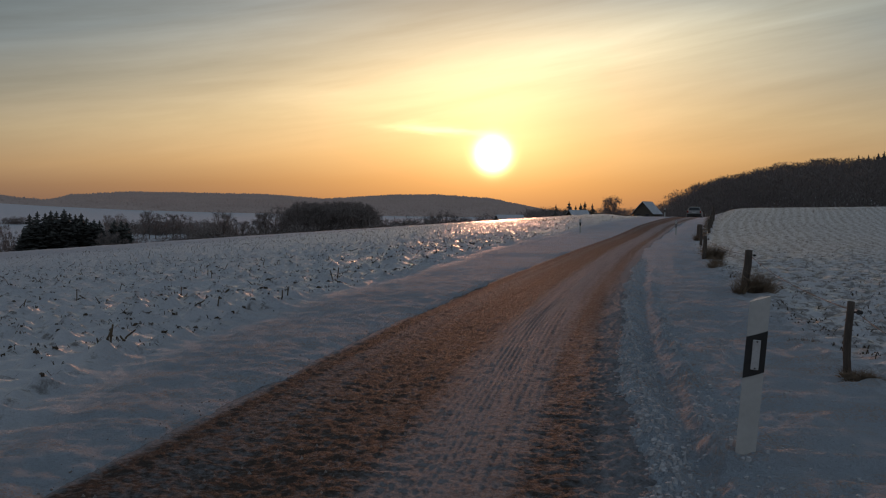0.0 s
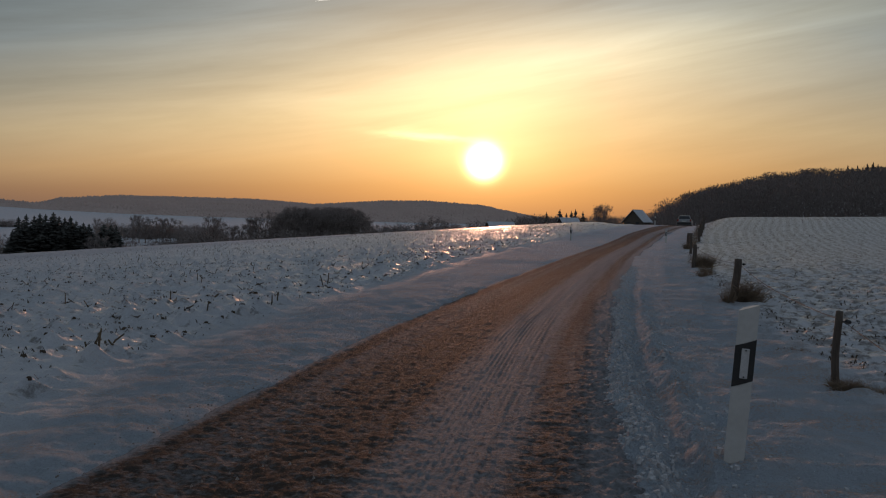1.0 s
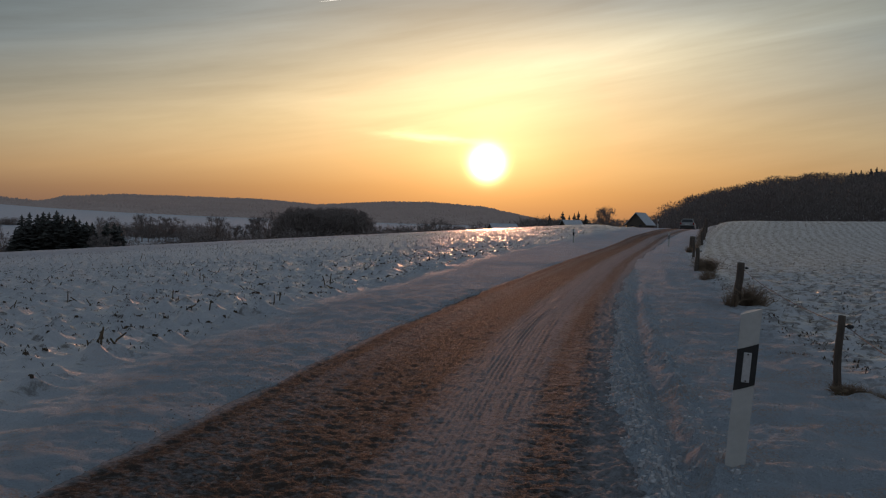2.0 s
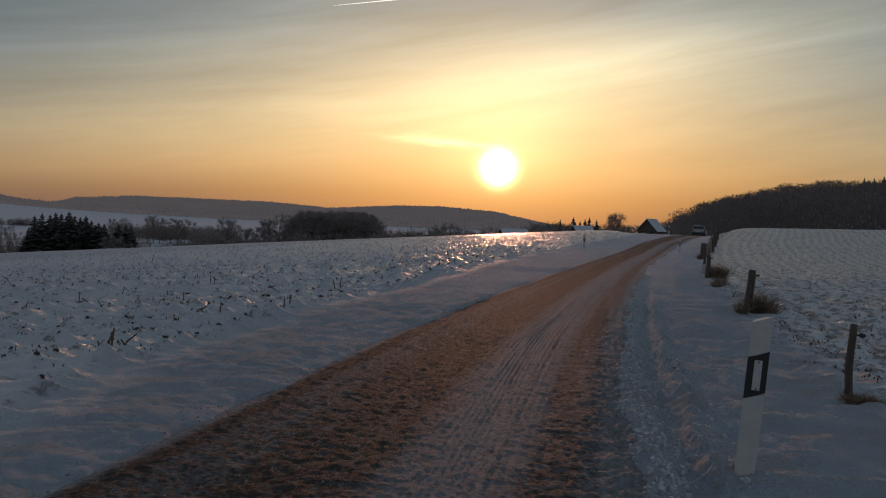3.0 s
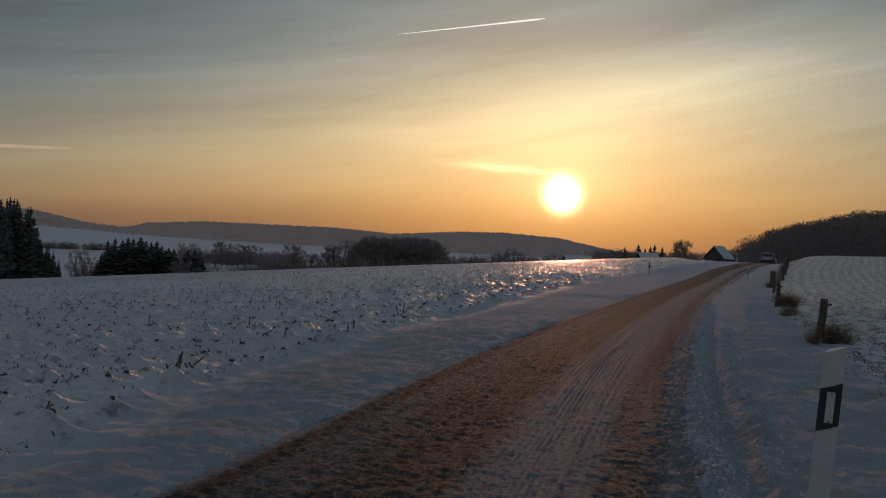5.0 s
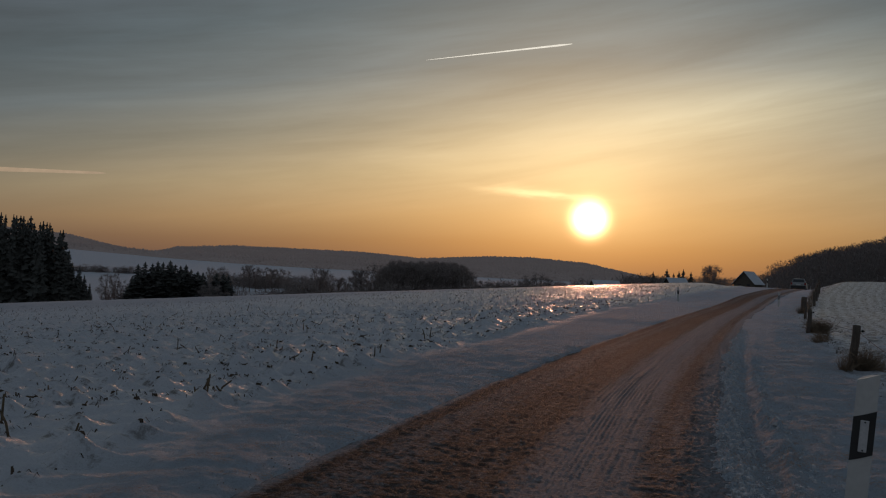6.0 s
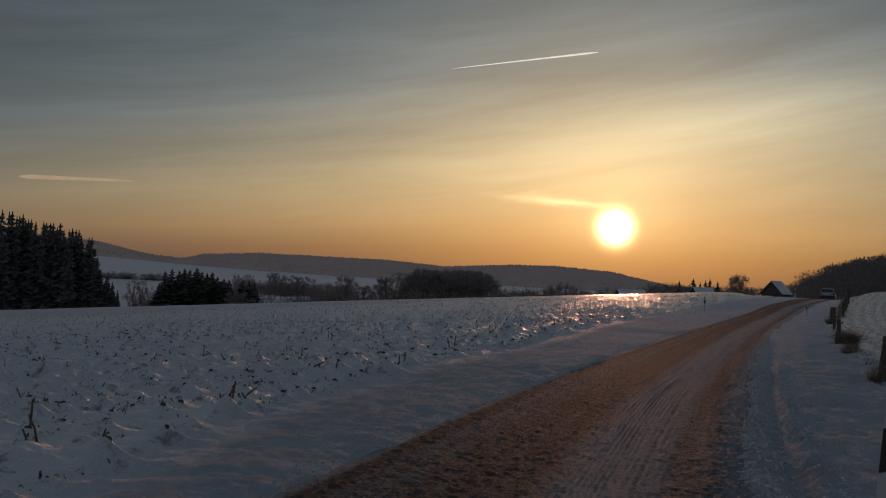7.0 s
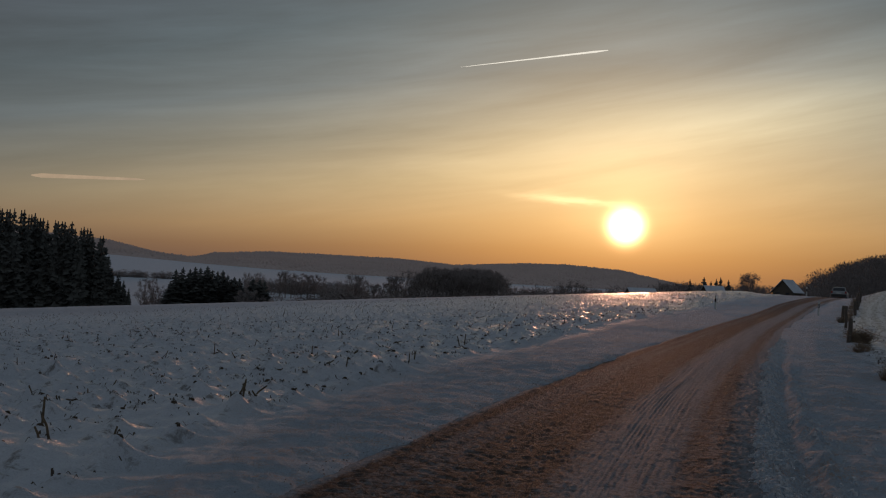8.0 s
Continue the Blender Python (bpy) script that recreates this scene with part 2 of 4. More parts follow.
REFLECTOR = material("reflector_glass", plain((0.45, 0.45, 0.45), (0.6, 0.6, 0.6), 60.0, 0.25, 0.4))
WIRE = material("rusty_wire", plain((0.03, 0.026, 0.024), (0.07, 0.06, 0.055), 20.0, 0.8, 0.2))


# ---------------------------------------------------------------- helpers for meshes
def mesh_object(name, verts, faces, mat, parent=None, smooth=False):
    me = bpy.data.meshes.new(name)
    me.from_pydata([tuple(v) for v in verts], [], [tuple(f) for f in faces])
    me.materials.append(mat)
    if smooth:
        me.shade_smooth()
    ob = new(name, me)
    ob.parent = parent
    return ob


def part(name, bm, mat, parent=None, label="", smooth=False):
    me = bpy.data.meshes.new(name)
    bm.normal_update()
    bm.to_mesh(me)
    bm.free()
    me.materials.append(mat)
    if smooth:
        me.shade_smooth()
    ob = new(name, me)
    ob.parent = parent
    return tagged(ob, label)


def grid_object(name, P, mat, wrap=False):
    """A sheet from an array of points (rows, columns, 3)."""
    n, m = P.shape[:2]
    idx = np.arange(n * m).reshape(n, m)
    if wrap:
        idx = np.concatenate([idx, idx[:, :1]], 1)
    q = np.stack([idx[:-1, :-1], idx[:-1, 1:], idx[1:, 1:], idx[1:, :-1]], -1).reshape(-1, 4)
    me = bpy.data.meshes.new(name)
    me.vertices.add(n * m)
    me.vertices.foreach_set("co", P.reshape(-1).astype(np.float32))
    me.loops.add(q.size)
    me.loops.foreach_set("vertex_index", q.reshape(-1).astype(np.int32))
    me.polygons.add(len(q))
    me.polygons.foreach_set("loop_start", np.arange(0, q.size, 4, dtype=np.int32))
    me.update(calc_edges=True)
    me.validate()
    me.materials.append(mat)
    me.shade_smooth()
    return new(name, me)


# ---------------------------------------------------------------- lie of the land
def value_noise(x, y, seed=0):
    """Smooth noise in -1..1 on a unit lattice."""
    xi, yi = np.floor(x).astype(np.int64), np.floor(y).astype(np.int64)
    fx, fy = x - xi, y - yi
    fx, fy = fx * fx * (3 - 2 * fx), fy * fy * (3 - 2 * fy)

    def h(i, j):
        v = (i * 374761393 + j * 668265263 + seed * 974711) & 0x7FFFFFFF
        v = ((v ^ (v >> 13)) * 1274126177) & 0x7FFFFFFF
        return ((v ^ (v >> 16)) & 0xFFFF) / 32767.5 - 1
    return (h(xi, yi) * (1 - fx) + h(xi + 1, yi) * fx) * (1 - fy) + (h(xi, yi + 1) * (1 - fx) + h(xi + 1, yi + 1) * fx) * fy


def step(a, b, v):
    t = np.clip((v - a) / (b - a), 0, 1)
    return t * t * (3 - 2 * t)


def eased(xs, ys, lo=-60.0, hi=400.0, width=4.0):
    """A smoothed curve through a few given values."""
    g = np.arange(lo, hi, 0.5)
    v = np.interp(g, xs, ys)
    ker = np.exp(-(np.arange(-20, 21) * 0.5 / width) ** 2)
    v = np.convolve(np.pad(v, 20, mode="edge"), ker / ker.sum(), mode="valid")
    return lambda q: np.interp(q, g, v)


road_x = eased([-60, 0, 5, 10, 15, 25, 40, 50, 66, 78, 90, 110, 150, 400], [-9, -1.05, -0.35, 0.53, 1.45, 3.65, 7.2, 9.75, 14.3, 18.0, 22.6, 30, 44, 130], width=3.0)
road_z = eased([-60, 0, 30, 50, 66, 78, 90, 104, 125, 160, 400], [0.5, 0, 0, 0.12, 0.42, 0.93, 1.5, 1.85, 1.2, -1.0, -6], width=5.0)
right_z = eased([-60, 0, 10, 33, 51, 60, 71, 80, 100, 125, 160, 260, 400], [0, -0.1, -0.1, 0.0, 0.12, 0.3, 0.85, 1.35, 2.72, 3.0, 2.6, 1.0, -3], width=5.0)

# edge of the stubble, from the middle of the road
edge_u = eased([-60, 4, 7, 9, 12, 16, 20, 26, 48, 70, 92, 150, 400], [-2.9, -2.9, -3.3, -3.75, -4.15, -4.25, -4.45, -4.7, -5.9, -5.9, -5.1, -5, -5], width=2.0)

FAR_TOP = ([-60, -45, -34, -27.8, -24.5, -23.4, -21.9, -18.5, -14.3, -10.8, -7.3, -3.2, -0.5, 2.9, 6.2, 8.5, 12, 60],
           [0.032, 0.032, 0.0355, 0.0285, 0.016, 0.013, 0.0215, 0.0255, 0.0254, 0.0252, 0.0212, 0.0262, 0.0272, 0.0236, 0.0122, 0.007, 0.004, 0.01])
NEAR_TOP = ([-60, 9, 12.1, 13.5, 15.5, 17.3, 19.9, 21.9, 23.4, 24.9, 30, 38, 60], [0, 0, 0.017, 0.027, 0.038, 0.0475, 0.058, 0.0615, 0.0625, 0.065, 0.072, 0.068, 0.04])


def land(x, y):
    """Height of the bare land, without small relief."""
    x, y = np.asarray(x, float), np.asarray(y, float)
    r = np.hypot(x, y)
    az = np.degrees(np.arctan2(x, y))
    u = x - road_x(y)
    front = step(-30, 10, y)
    # falling field on one side, gently rising field on the other
    left = 0.074 * x + 0.0008 * y - 0.05
    right = right_z(y) + 0.022 * np.clip(u - 4, 0, 24) * step(30, 90, y)
    z = road_z(y)
    wl = step(1.5, 7 + 0.16 * np.clip(y, 0, 150), -u)
    wr = step(1.6, 5.5, u)
    z = z * (1 - wl) * (1 - wr) + left * wl + right * wr
    z = z * front + (0.03 * x) * (1 - front)
    # edge of the field, then the valley and the far slopes
    drop = step(205, 340, r) * step(13.0, 10.0, az)
    valley = np.interp(r, [0, 300, 360, 600, 850, 1300, 1500, 4000], [-15, -15, -15, -12.5, -5, 0, 0, 0])
    z = z * (1 - drop) + valley * drop
    e0 = np.interp(az, [-60, -27.5, -22.8, -18.4, -14.3, -10.8, -6, 8, 60], [0.012, 0.011, 0.0068, 0.0041, 0.0028, 0.0022, 0.001, 0.0, 0.0])
    e1 = np.interp(az, *FAR_TOP)
    e_r = np.interp(r, [800, 1250, 1900, 2300, 4500], [-0.006, 0.0, 1.0, 1.0, 0.7])
    far = EYE + r * np.where(r < 1250, -0.006 + (e0 + 0.006) * step(800, 1250, r), e0 + (e1 - 0.007 - e0) * np.clip((r - 1250) / 650, 0, 1) ** 0.7 * np.where(r > 2000, 2000 / r, 1))
    wf = step(700, 900, r)
    z = z * (1 - wf) + far * wf
    # wooded hill beyond the crest of the road
    n1 = np.interp(az, *NEAR_TOP)
    hill = EYE + 560 * (n1 - 0.024) * step(220, 560, r)
    wh = step(10.5, 13.5, az) * step(170, 260, r)
    return z * (1 - wh) + np.where(hill > -6, hill, -6) * wh


def cell(i, j, seed):
    """A fixed random number in 0..1 for each cell of a lattice."""
    v = (i * 374761393 + j * 668265263 + seed * 974711) & 0x7FFFFFFF
    v = ((v ^ (v >> 13)) * 1274126177) & 0x7FFFFFFF
    return ((v ^ (v >> 16)) & 0xFFFF) / 65535.0


ROW, STEP = 0.75, 0.62


def stool(k, j):
    """The old maize stool j in the row k: its place along and across the row, and its height (0: gone)."""
    y = (j + 0.5 + 0.8 * (cell(k, j, 71) - 0.5)) * STEP
    u = edge_u(y) - 0.1 - ROW * k + 0.16 * (cell(k, j, 72) - 0.5)
    thin = 0.5 + 0.5 * value_noise(k * 0.41 + 0.0, j * 0.23 + 0.0, 73)
    return y, u, np.where(cell(k, j, 74) < 0.22 + 0.45 * thin + 0.25 * (k < 5), 0.050 + 0.11 * cell(k, j, 75) ** 2, 0.0)


def hummocks(x, y, u):
    """Snow caught by the stools: a small steep mound with a long low drift to its lee."""
    d = np.zeros(np.shape(x))
    k0 = np.floor((edge_u(y) - 0.1 - u) / ROW + 0.5).astype(np.int64)
    j0 = np.floor(y / STEP).astype(np.int64)
    for dk in (-1, 0, 1):
        for dj in (-1, 0, 1):
            k, j = k0 + dk, j0 + dj
            sy, su, h = stool(k, j)
            a, b = u - su, y - sy - 0.10 * (u - su)
            wide = np.where(a > 0, 0.34, 0.13)
            d = np.maximum(d, np.where(k >= 0, h, 0) * np.exp(-(a / wide) ** 2 - (b / 0.11) ** 2))
    return d


def relief(x, y):
    """Drifted snow, wheel ruts in the verge and stubble rows."""
    u = x - road_x(y)
    r = np.hypot(x, y)
    near = step(320, 120, r)
    into = edge_u(y) - u
    left, right = step(-0.6, 0.3, into), step(2.6, 4.2, u)
    field = left + right
    d = 0.06 * value_noise(x * 0.3, y * 0.3, 1) + (0.010 + 0.015 * field) * value_noise(x * 1.1 + y * 0.2, y * 1.6, 2) * step(70, 30, r)
    # wind-blown ripples in the fields: long sharp crests across the wind, broad hollows
    a, b = x * 0.99 - y * 0.12, x * 0.12 + y * 0.99
    b = b + 0.18 * value_noise(x * 0.8, y * 0.8, 33)
    rip = 1 - np.abs(value_noise(a * 0.5 + 3, b * 1.7, 3))
    rip2 = 1 - np.abs(value_noise(a * 1.2, b * 3.6 + 7, 21))
    d += near * field * (0.095 * rip ** 3 * step(120, 45, r) * (1 - 0.8 * right * step(22, 45, r)) + 0.060 * rip2 ** 3 * step(60, 22, r) - 0.03) * (0.6 + 0.7 * value_noise(x * 0.5, y * 0.5, 22) ** 2)
    d += near * field * (0.022 + 0.010 * right) * value_noise(x * 4, y * 8, 23) * step(80, 25, r)
    # rows of the old crop, broken up by drifts
    w = 0.5 + 0.5 * value_noise(x * 0.45, y * 0.45, 9)
    d += left * near * (0.5 + 0.5 * w) * 0.100 * (0.5 + 0.5 * np.cos((into - 0.1 + 0.10 * value_noise(x * 0.7, y * 0.7, 28)) / ROW * 2 * np.pi)) ** 4
    d += left * near * hummocks(x, y, u)
    d += right * near * 0.020 * (0.2 + w) * step(45, 18, r) * np.cos((u + 0.22 * value_noise(x * 0.9, y * 0.9, 30)) / 0.6 * 2 * np.pi)
    # verge: trampled, finely lumpy snow
    lump = value_noise(x * 4.0, y * 4.0, 4) + 0.6 * value_noise(x * 9.0, y * 9.0, 5)
    d += 0.015 * lump * step(50, 10, r) + 0.009 * (1 - field) * value_noise(x * 1.7, y * 1.7, 24) * step(1.8, 2.4, np.abs(u)) * near
    crumb = np.abs(value_noise(x * 7.0, y * 7.0, 25)) + 0.7 * np.abs(value_noise(x * 15.0, y * 15.0, 26))
    d += 0.065 * crumb * np.exp(-((u - 1.48) / 0.20) ** 2) * step(45, 8, r)
    d += 0.012 * crumb * step(1.6, 2.0, -u) * step(-0.2, -0.8, into) * step(45, 8, r)
    d += 0.022 * crumb * step(1.3, 2.0, u) * step(3.4, 2.2, u) * step(45, 8, r)
    d += 0.05 * (1 - np.abs(value_noise(x * 1.2, y * 2.2, 27))) ** 2 * step(2.1, 2.8, u) - 0.016 * step(2.1, 2.8, u) * step(60, 30, r)
    # a rut with crusted, broken rims on the near verge
    c = np.exp(-((u - 1.76 + 0.05 * value_noise(y * 0.5, y * 0, 6)) / 0.11) ** 2)
    d -= 0.075 * c * step(34, 14, y)
    rim = (0.6 + 0.6 * value_noise(y * 3.1, u * 4, 7)) * step(26, 10, y)
    d += 0.075 * rim * (0.4 + crumb) * np.exp(-((u - 1.97 + 0.06 * value_noise(y * 1.1, y * 0, 7)) / 0.07) ** 2)
    d += 0.012 * lump * np.exp(-((u - 2.15) / 0.25) ** 2) * step(30, 8, r)
    # far wheel marks that leave the road
    d -= 0.04 * np.exp(-((u - 2.35) / 0.22) ** 2) * step(22, 30, y) * step(60, 45, y)
    # drift at the foot of the marker post
    d += 0.07 * np.exp(-((x - 1.86) ** 2 + (y - 5.6) ** 2) / 0.22 ** 2)
    # soft low bank along the other edge
    d += 0.035 * np.exp(-((u + 2.3) / 0.5) ** 2) * step(60, 25, y)
    return d


def ground_z(x, y):
    u = np.asarray(x, float) - road_x(y)
    x, y = np.asarray(x, float), np.asarray(y, float)
    edge = np.abs(u + 0.12) + 0.10 * value_noise(x * 1.3, y * 1.3, 31) + 0.05 * value_noise(x * 6, y * 6, 32)
    under = step(1.62, 1.38, edge) * step(220, 180, y)
    fan = 0.3 + 0.7 * step(50, 40, np.abs(np.degrees(np.arctan2(x, y)) + 4))
    return land(x, y) + fan * relief(np.asarray(x, float), np.asarray(y, float)) * (1 - under) - 0.09 * under


def gz(x, y):
    return float(ground_z(np.array(x), np.array(y)))


def build_ground():
    # fine towards the view, coarse behind; rings widen with distance
    a = np.concatenate([np.arange(-180, -40, 5.0), np.arange(-40, 32, 0.15), np.arange(32, 180, 4.0)])
    near = np.geomspace(0.25, 3.0, 20)[:-1]
    mid = np.geomspace(3.0, 160.0, 800)[:-1]
    far = np.concatenate([np.geomspace(160, 2300, 110), np.geomspace(2500, 4800, 6)])
    r = np.concatenate([near, mid, far])
    A, R = np.meshgrid(np.radians(a), r)
    x, y = R * np.sin(A), R * np.cos(A)
    P = np.stack([x, y, ground_z(x, y)], -1)
    ob = grid_object("ground", P[:, ::-1], SNOW, wrap=True)
    u = (x - road_x(y))[:, ::-1]
    ob.data.attributes.new("across", "FLOAT", "POINT").data.foreach_set("value", u.reshape(-1).astype(np.float32))
    into = np.where(x < road_x(y), edge_u(y) - (x - road_x(y)), x - road_x(y) - 4.2)[:, ::-1]
    ob.data.attributes.new("into_field", "FLOAT", "POINT").data.foreach_set("value", into.reshape(-1).astype(np.float32))
    return tagged(ob, "wind-drifted snow over open winter fields", "snow field", kind="structure")


def build_road():
    s = np.concatenate([np.arange(-12, 2, 0.5), np.geomspace(2, 190, 820)])
    u = np.concatenate([np.linspace(-2.0, -0.06, 110), np.linspace(-0.04, 0.56, 70), np.linspace(0.58, 1.75, 70)])
    S, U = np.meshgrid(s, u, indexing="ij")
    x, y = road_x(S) + U, S
    z = land(x, y) - 0.005
    near = step(90, 10, S)
    pits = 0.5 * value_noise(x * 6, y * 6, 11) + 0.8 * value_noise(x * 16, y * 16, 12) + 0.8 * value_noise(x * 34, y * 34, 15)
    rough = 0.0062 + 0.0015 * value_noise(U * 2.0, S * 0.3, 16) - 0.0015 * np.exp(-((U - 0.35) / 0.45) ** 2) + 0.014 * step(0.95, 1.35, U)
    tread = 0.7 * value_noise(U * 26, S * 0.25, 13) * np.exp(-((U - 0.15) / 0.5) ** 2)
    path = 0.24 + 0.05 * np.sin(S * 0.35)
    tread += np.cos(2 * np.pi * (U - path) / 0.05) * np.exp(-((U - path) / 0.17) ** 2) * (0.6 + 0.4 * value_noise(S * 1.2, U * 3, 17)) * step(30, 14, S)
    for lane in (-0.02, 0.52):
        tread += 0.8 * np.cos(2 * np.pi * (U - lane) / 0.07) * np.exp(-((U - lane - 0.04 * np.sin(S * 0.22)) / 0.13) ** 2) * (0.5 + 0.5 * value_noise(S * 0.9, U * 3 + lane * 9, 18)) * step(36, 14, S)
    z += near * (rough * pits + 0.0075 * tread + 0.008 * value_noise(U * 3.5, S * 0.12, 14))
    z -= 0.018 * np.exp(-((U + 0.75) / 0.4) ** 2) + 0.018 * np.exp(-((U - 0.75) / 0.35) ** 2)
    z -= 0.17 * step(1.55, 1.85, np.abs(U + 0.12))
    ob = grid_object("road", np.stack([x, y, z], -1)[:, ::-1], SLUSH)
    for key, v in (("across", U[:, ::-1]), ("along", S[:, ::-1])):
        ob.data.attributes.new(key, "FLOAT", "POINT").data.foreach_set("value", v.reshape(-1).astype(np.float32))
    return tagged(ob, "narrow country road with brown gritted slush and tyre tracks", "road", kind="structure")


build_ground()
build_road()


# ---------------------------------------------------------------- trees
def polar(az, r):
    return r * math.sin(radians(az)), r * math.cos(radians(az))


def tube(V, Fc, a, b, ra, rb, sides=4):
    """Adds a tapered limb from a to b to lists of points and faces."""
    a, b = Vector(a), Vector(b)
    q = (b - a).to_track_quat("Z", "Y")
    n0 = len(V)
    for c, rad in ((a, ra), (b, rb)):
        for i in range(sides):
            t = 2 * math.pi * i / sides
            V.append(c + q @ Vector((rad * math.cos(t), rad * math.sin(t), 0)))
    for i in range(sides):
        j = (i + 1) % sides
        Fc.append((n0 + i, n0 + j, n0 + sides + j, n0 + sides + i))


def thing(name, label, category, group="", at=(0, 0, 0), kind=""):
    e = new(name)
    e.location = at
    return tagged(e, label, category, group, kind)


def conifer_crown(V, Fc, rng, h, w, base, whorls=26, boughs=13):
    """Whorls of drooping boughs, each a ragged kite, round a slim dark core."""
    n0, m = len(V), 7
    for i in range(m):
        t = 6.283 * i / m
        V.append(Vector((0.55 * w * math.cos(t), 0.55 * w * math.sin(t), base)))
    V.append(Vector((0, 0, h * 0.9)))
    for i in range(m):
        Fc.append((n0 + i, n0 + (i + 1) % m, n0 + m))
    tube(V, Fc, (0, 0, h * 0.88), (0, 0, h * 1.0), 0.07 * w, 0.02 * w, 5)
    for k in range(whorls):
        f = (k + rng.uniform(-0.3, 0.3)) / whorls
        z0 = base + (h - base) * max(f, 0.0)
        reach = w * max(0.04, 1 - f) ** 0.72
        for i in range(boughs if f < 0.85 else 9):
            a = rng.uniform(0, 6.283)
            L = reach * rng.uniform(0.6, 1.12)
            d, q = Vector((math.cos(a), math.sin(a), 0)), Vector((-math.sin(a), math.cos(a), 0))
            wd = (0.05 * w + 0.22 * L) * rng.uniform(0.7, 1.2)
            drop = L * rng.uniform(-0.15, 0.45)
            c = len(V)
            V.append(Vector((0, 0, z0 + 0.25 * L)) + d * 0.15 * L)
            V.append(Vector((0, 0, z0 - drop * 0.6 - 0.1 * w)) + d * L * 0.62 + q * wd)
            V.append(Vector((0, 0, z0 - drop + rng.uniform(0, 0.12) * L)) + d * L)
            V.append(Vector((0, 0, z0 - drop * 0.6 - 0.1 * w)) + d * L * 0.62 - q * wd)
            V.append(Vector((0, 0, z0 - drop * 0.3 + 0.04 * L)) + d * L * 0.62)
            Fc.extend(((c, c + 1, c + 4), (c + 1, c + 2, c + 4), (c + 2, c + 3, c + 4), (c + 3, c, c + 4)))


def conifer(seed, h, w):
    rng = random.Random(seed)
    e = thing("spruce", "dark green spruce standing in the snowy valley", "conifer tree")
    V, Fc = [], []
    tube(V, Fc, (0, 0, -1.5), (0, 0, h * 0.9), 0.02 * h, 0.004 * h, 6)
    mesh_object("trunk", V, Fc, BARK, e)
    V, Fc = [], []
    conifer_crown(V, Fc, rng, h, w, h * 0.04)
    mesh_object("crown", V, Fc, SPRUCE, e)
    e["height"] = h
    return e


def puff(rng, TV, TF, c, rad, n, tw):
    """A cloud of fine twigs that spray out of one limb's end."""
    for _ in range(n):
        d = Vector((rng.gauss(0, 1), rng.gauss(0, 1), rng.gauss(0.25, 0.9))).normalized()
        s = c + d * rad * rng.uniform(0.0, 0.75)
        e = s + (d + Vector((rng.gauss(0, 0.5), rng.gauss(0, 0.5), rng.gauss(0.2, 0.4)))).normalized() * rad * rng.uniform(0.25, 0.5)
        side = Vector((rng.gauss(0, 1), rng.gauss(0, 1), rng.gauss(0, 1))).cross(d).normalized() * tw * rng.uniform(0.6, 1.2)
        n0 = len(TV)
        TV.extend((s - side, s + side, e))
        TF.append((n0, n0 + 1, n0 + 2))


def bare_tree(seed, h, wide=0.30, low=0.30, label="bare winter tree with a rounded twiggy crown"):
    """Trunk, forking limbs and a rounded crown of many puffs of twigs."""
    rng = random.Random(seed)
    e = thing("bare_tree", label, "tree")
    V, Fc, TV, TF = [], [], [], []
    tube(V, Fc, (0, 0, -1.0), (0, 0, h * 0.22), h * 0.022, h * 0.017, 7)
    tube(V, Fc, (0, 0, h * 0.22), (h * 0.02, 0, h * 0.75), h * 0.017, h * 0.005, 6)
    mid, half = h * (0.5 + low * 0.5), h * (0.5 - low * 0.5)
    for i in range(46):
        t = rng.uniform(-1, 0.95)
        a, f = rng.uniform(0, 6.283), rng.random() ** 0.4
        rad = wide * h * f * math.sqrt(max(0.04, 1 - t * t)) * rng.uniform(0.8, 1.1)
        c = Vector((rad * math.cos(a), rad * math.sin(a), mid + half * t * rng.uniform(0.82, 0.98)))
        fork = Vector((0, 0, max(h * 0.16, c.z - rad * 1.2 - 0.1 * h)))
        knee = fork.lerp(c, 0.55) + Vector((0, 0, -0.02 * h))
        tube(V, Fc, fork, knee, h * 0.007, h * 0.005, 4)
        tube(V, Fc, knee, c, h * 0.005, h * 0.002, 3)
        puff(rng, TV, TF, c, h * rng.uniform(0.065, 0.105), 105, h * 0.0031)
    mesh_object("trunk", V, Fc, HAZE_TWIG, e)
    mesh_object("crown", TV, TF, HAZE_TWIG, e)
    e["height"] = max(v.z for v in TV)
    return e


def shrub(seed, h, w, label="leafless hedge shrub at the edge of the snow"):
    rng = random.Random(seed)
    e = thing("shrub", label, "shrub")
    V, Fc, TV, TF = [], [], [], []
    for _ in range(34):
        a, f = rng.uniform(0, 6.283), rng.random() ** 0.5
        c = Vector((w * 0.55 * f * math.cos(a), w * 0.55 * f * math.sin(a), h * rng.uniform(0.12, 0.88) * (1 - 0.35 * f)))
        tube(V, Fc, (c.x * 0.35, c.y * 0.35, -0.3), c, h * 0.010, h * 0.003, 3)
        puff(rng, TV, TF, c, h * rng.uniform(0.14, 0.22), 55, h * 0.006)
    mesh_object("stem", V, Fc, HAZE_TWIG, e)
    mesh_object("crown", TV, TF, HAZE_TWIG, e)
    e["height"] = max(v.z for v in TV)
    return e


def put(ob, x, y, size=1.0, turn=0.0, sink=0.2, wide=None):
    ob.matrix_basis = Matrix.LocRotScale((x, y, gz(x, y) - sink), Euler((0, 0, turn)), (wide or size, wide or size, size))
    return ob


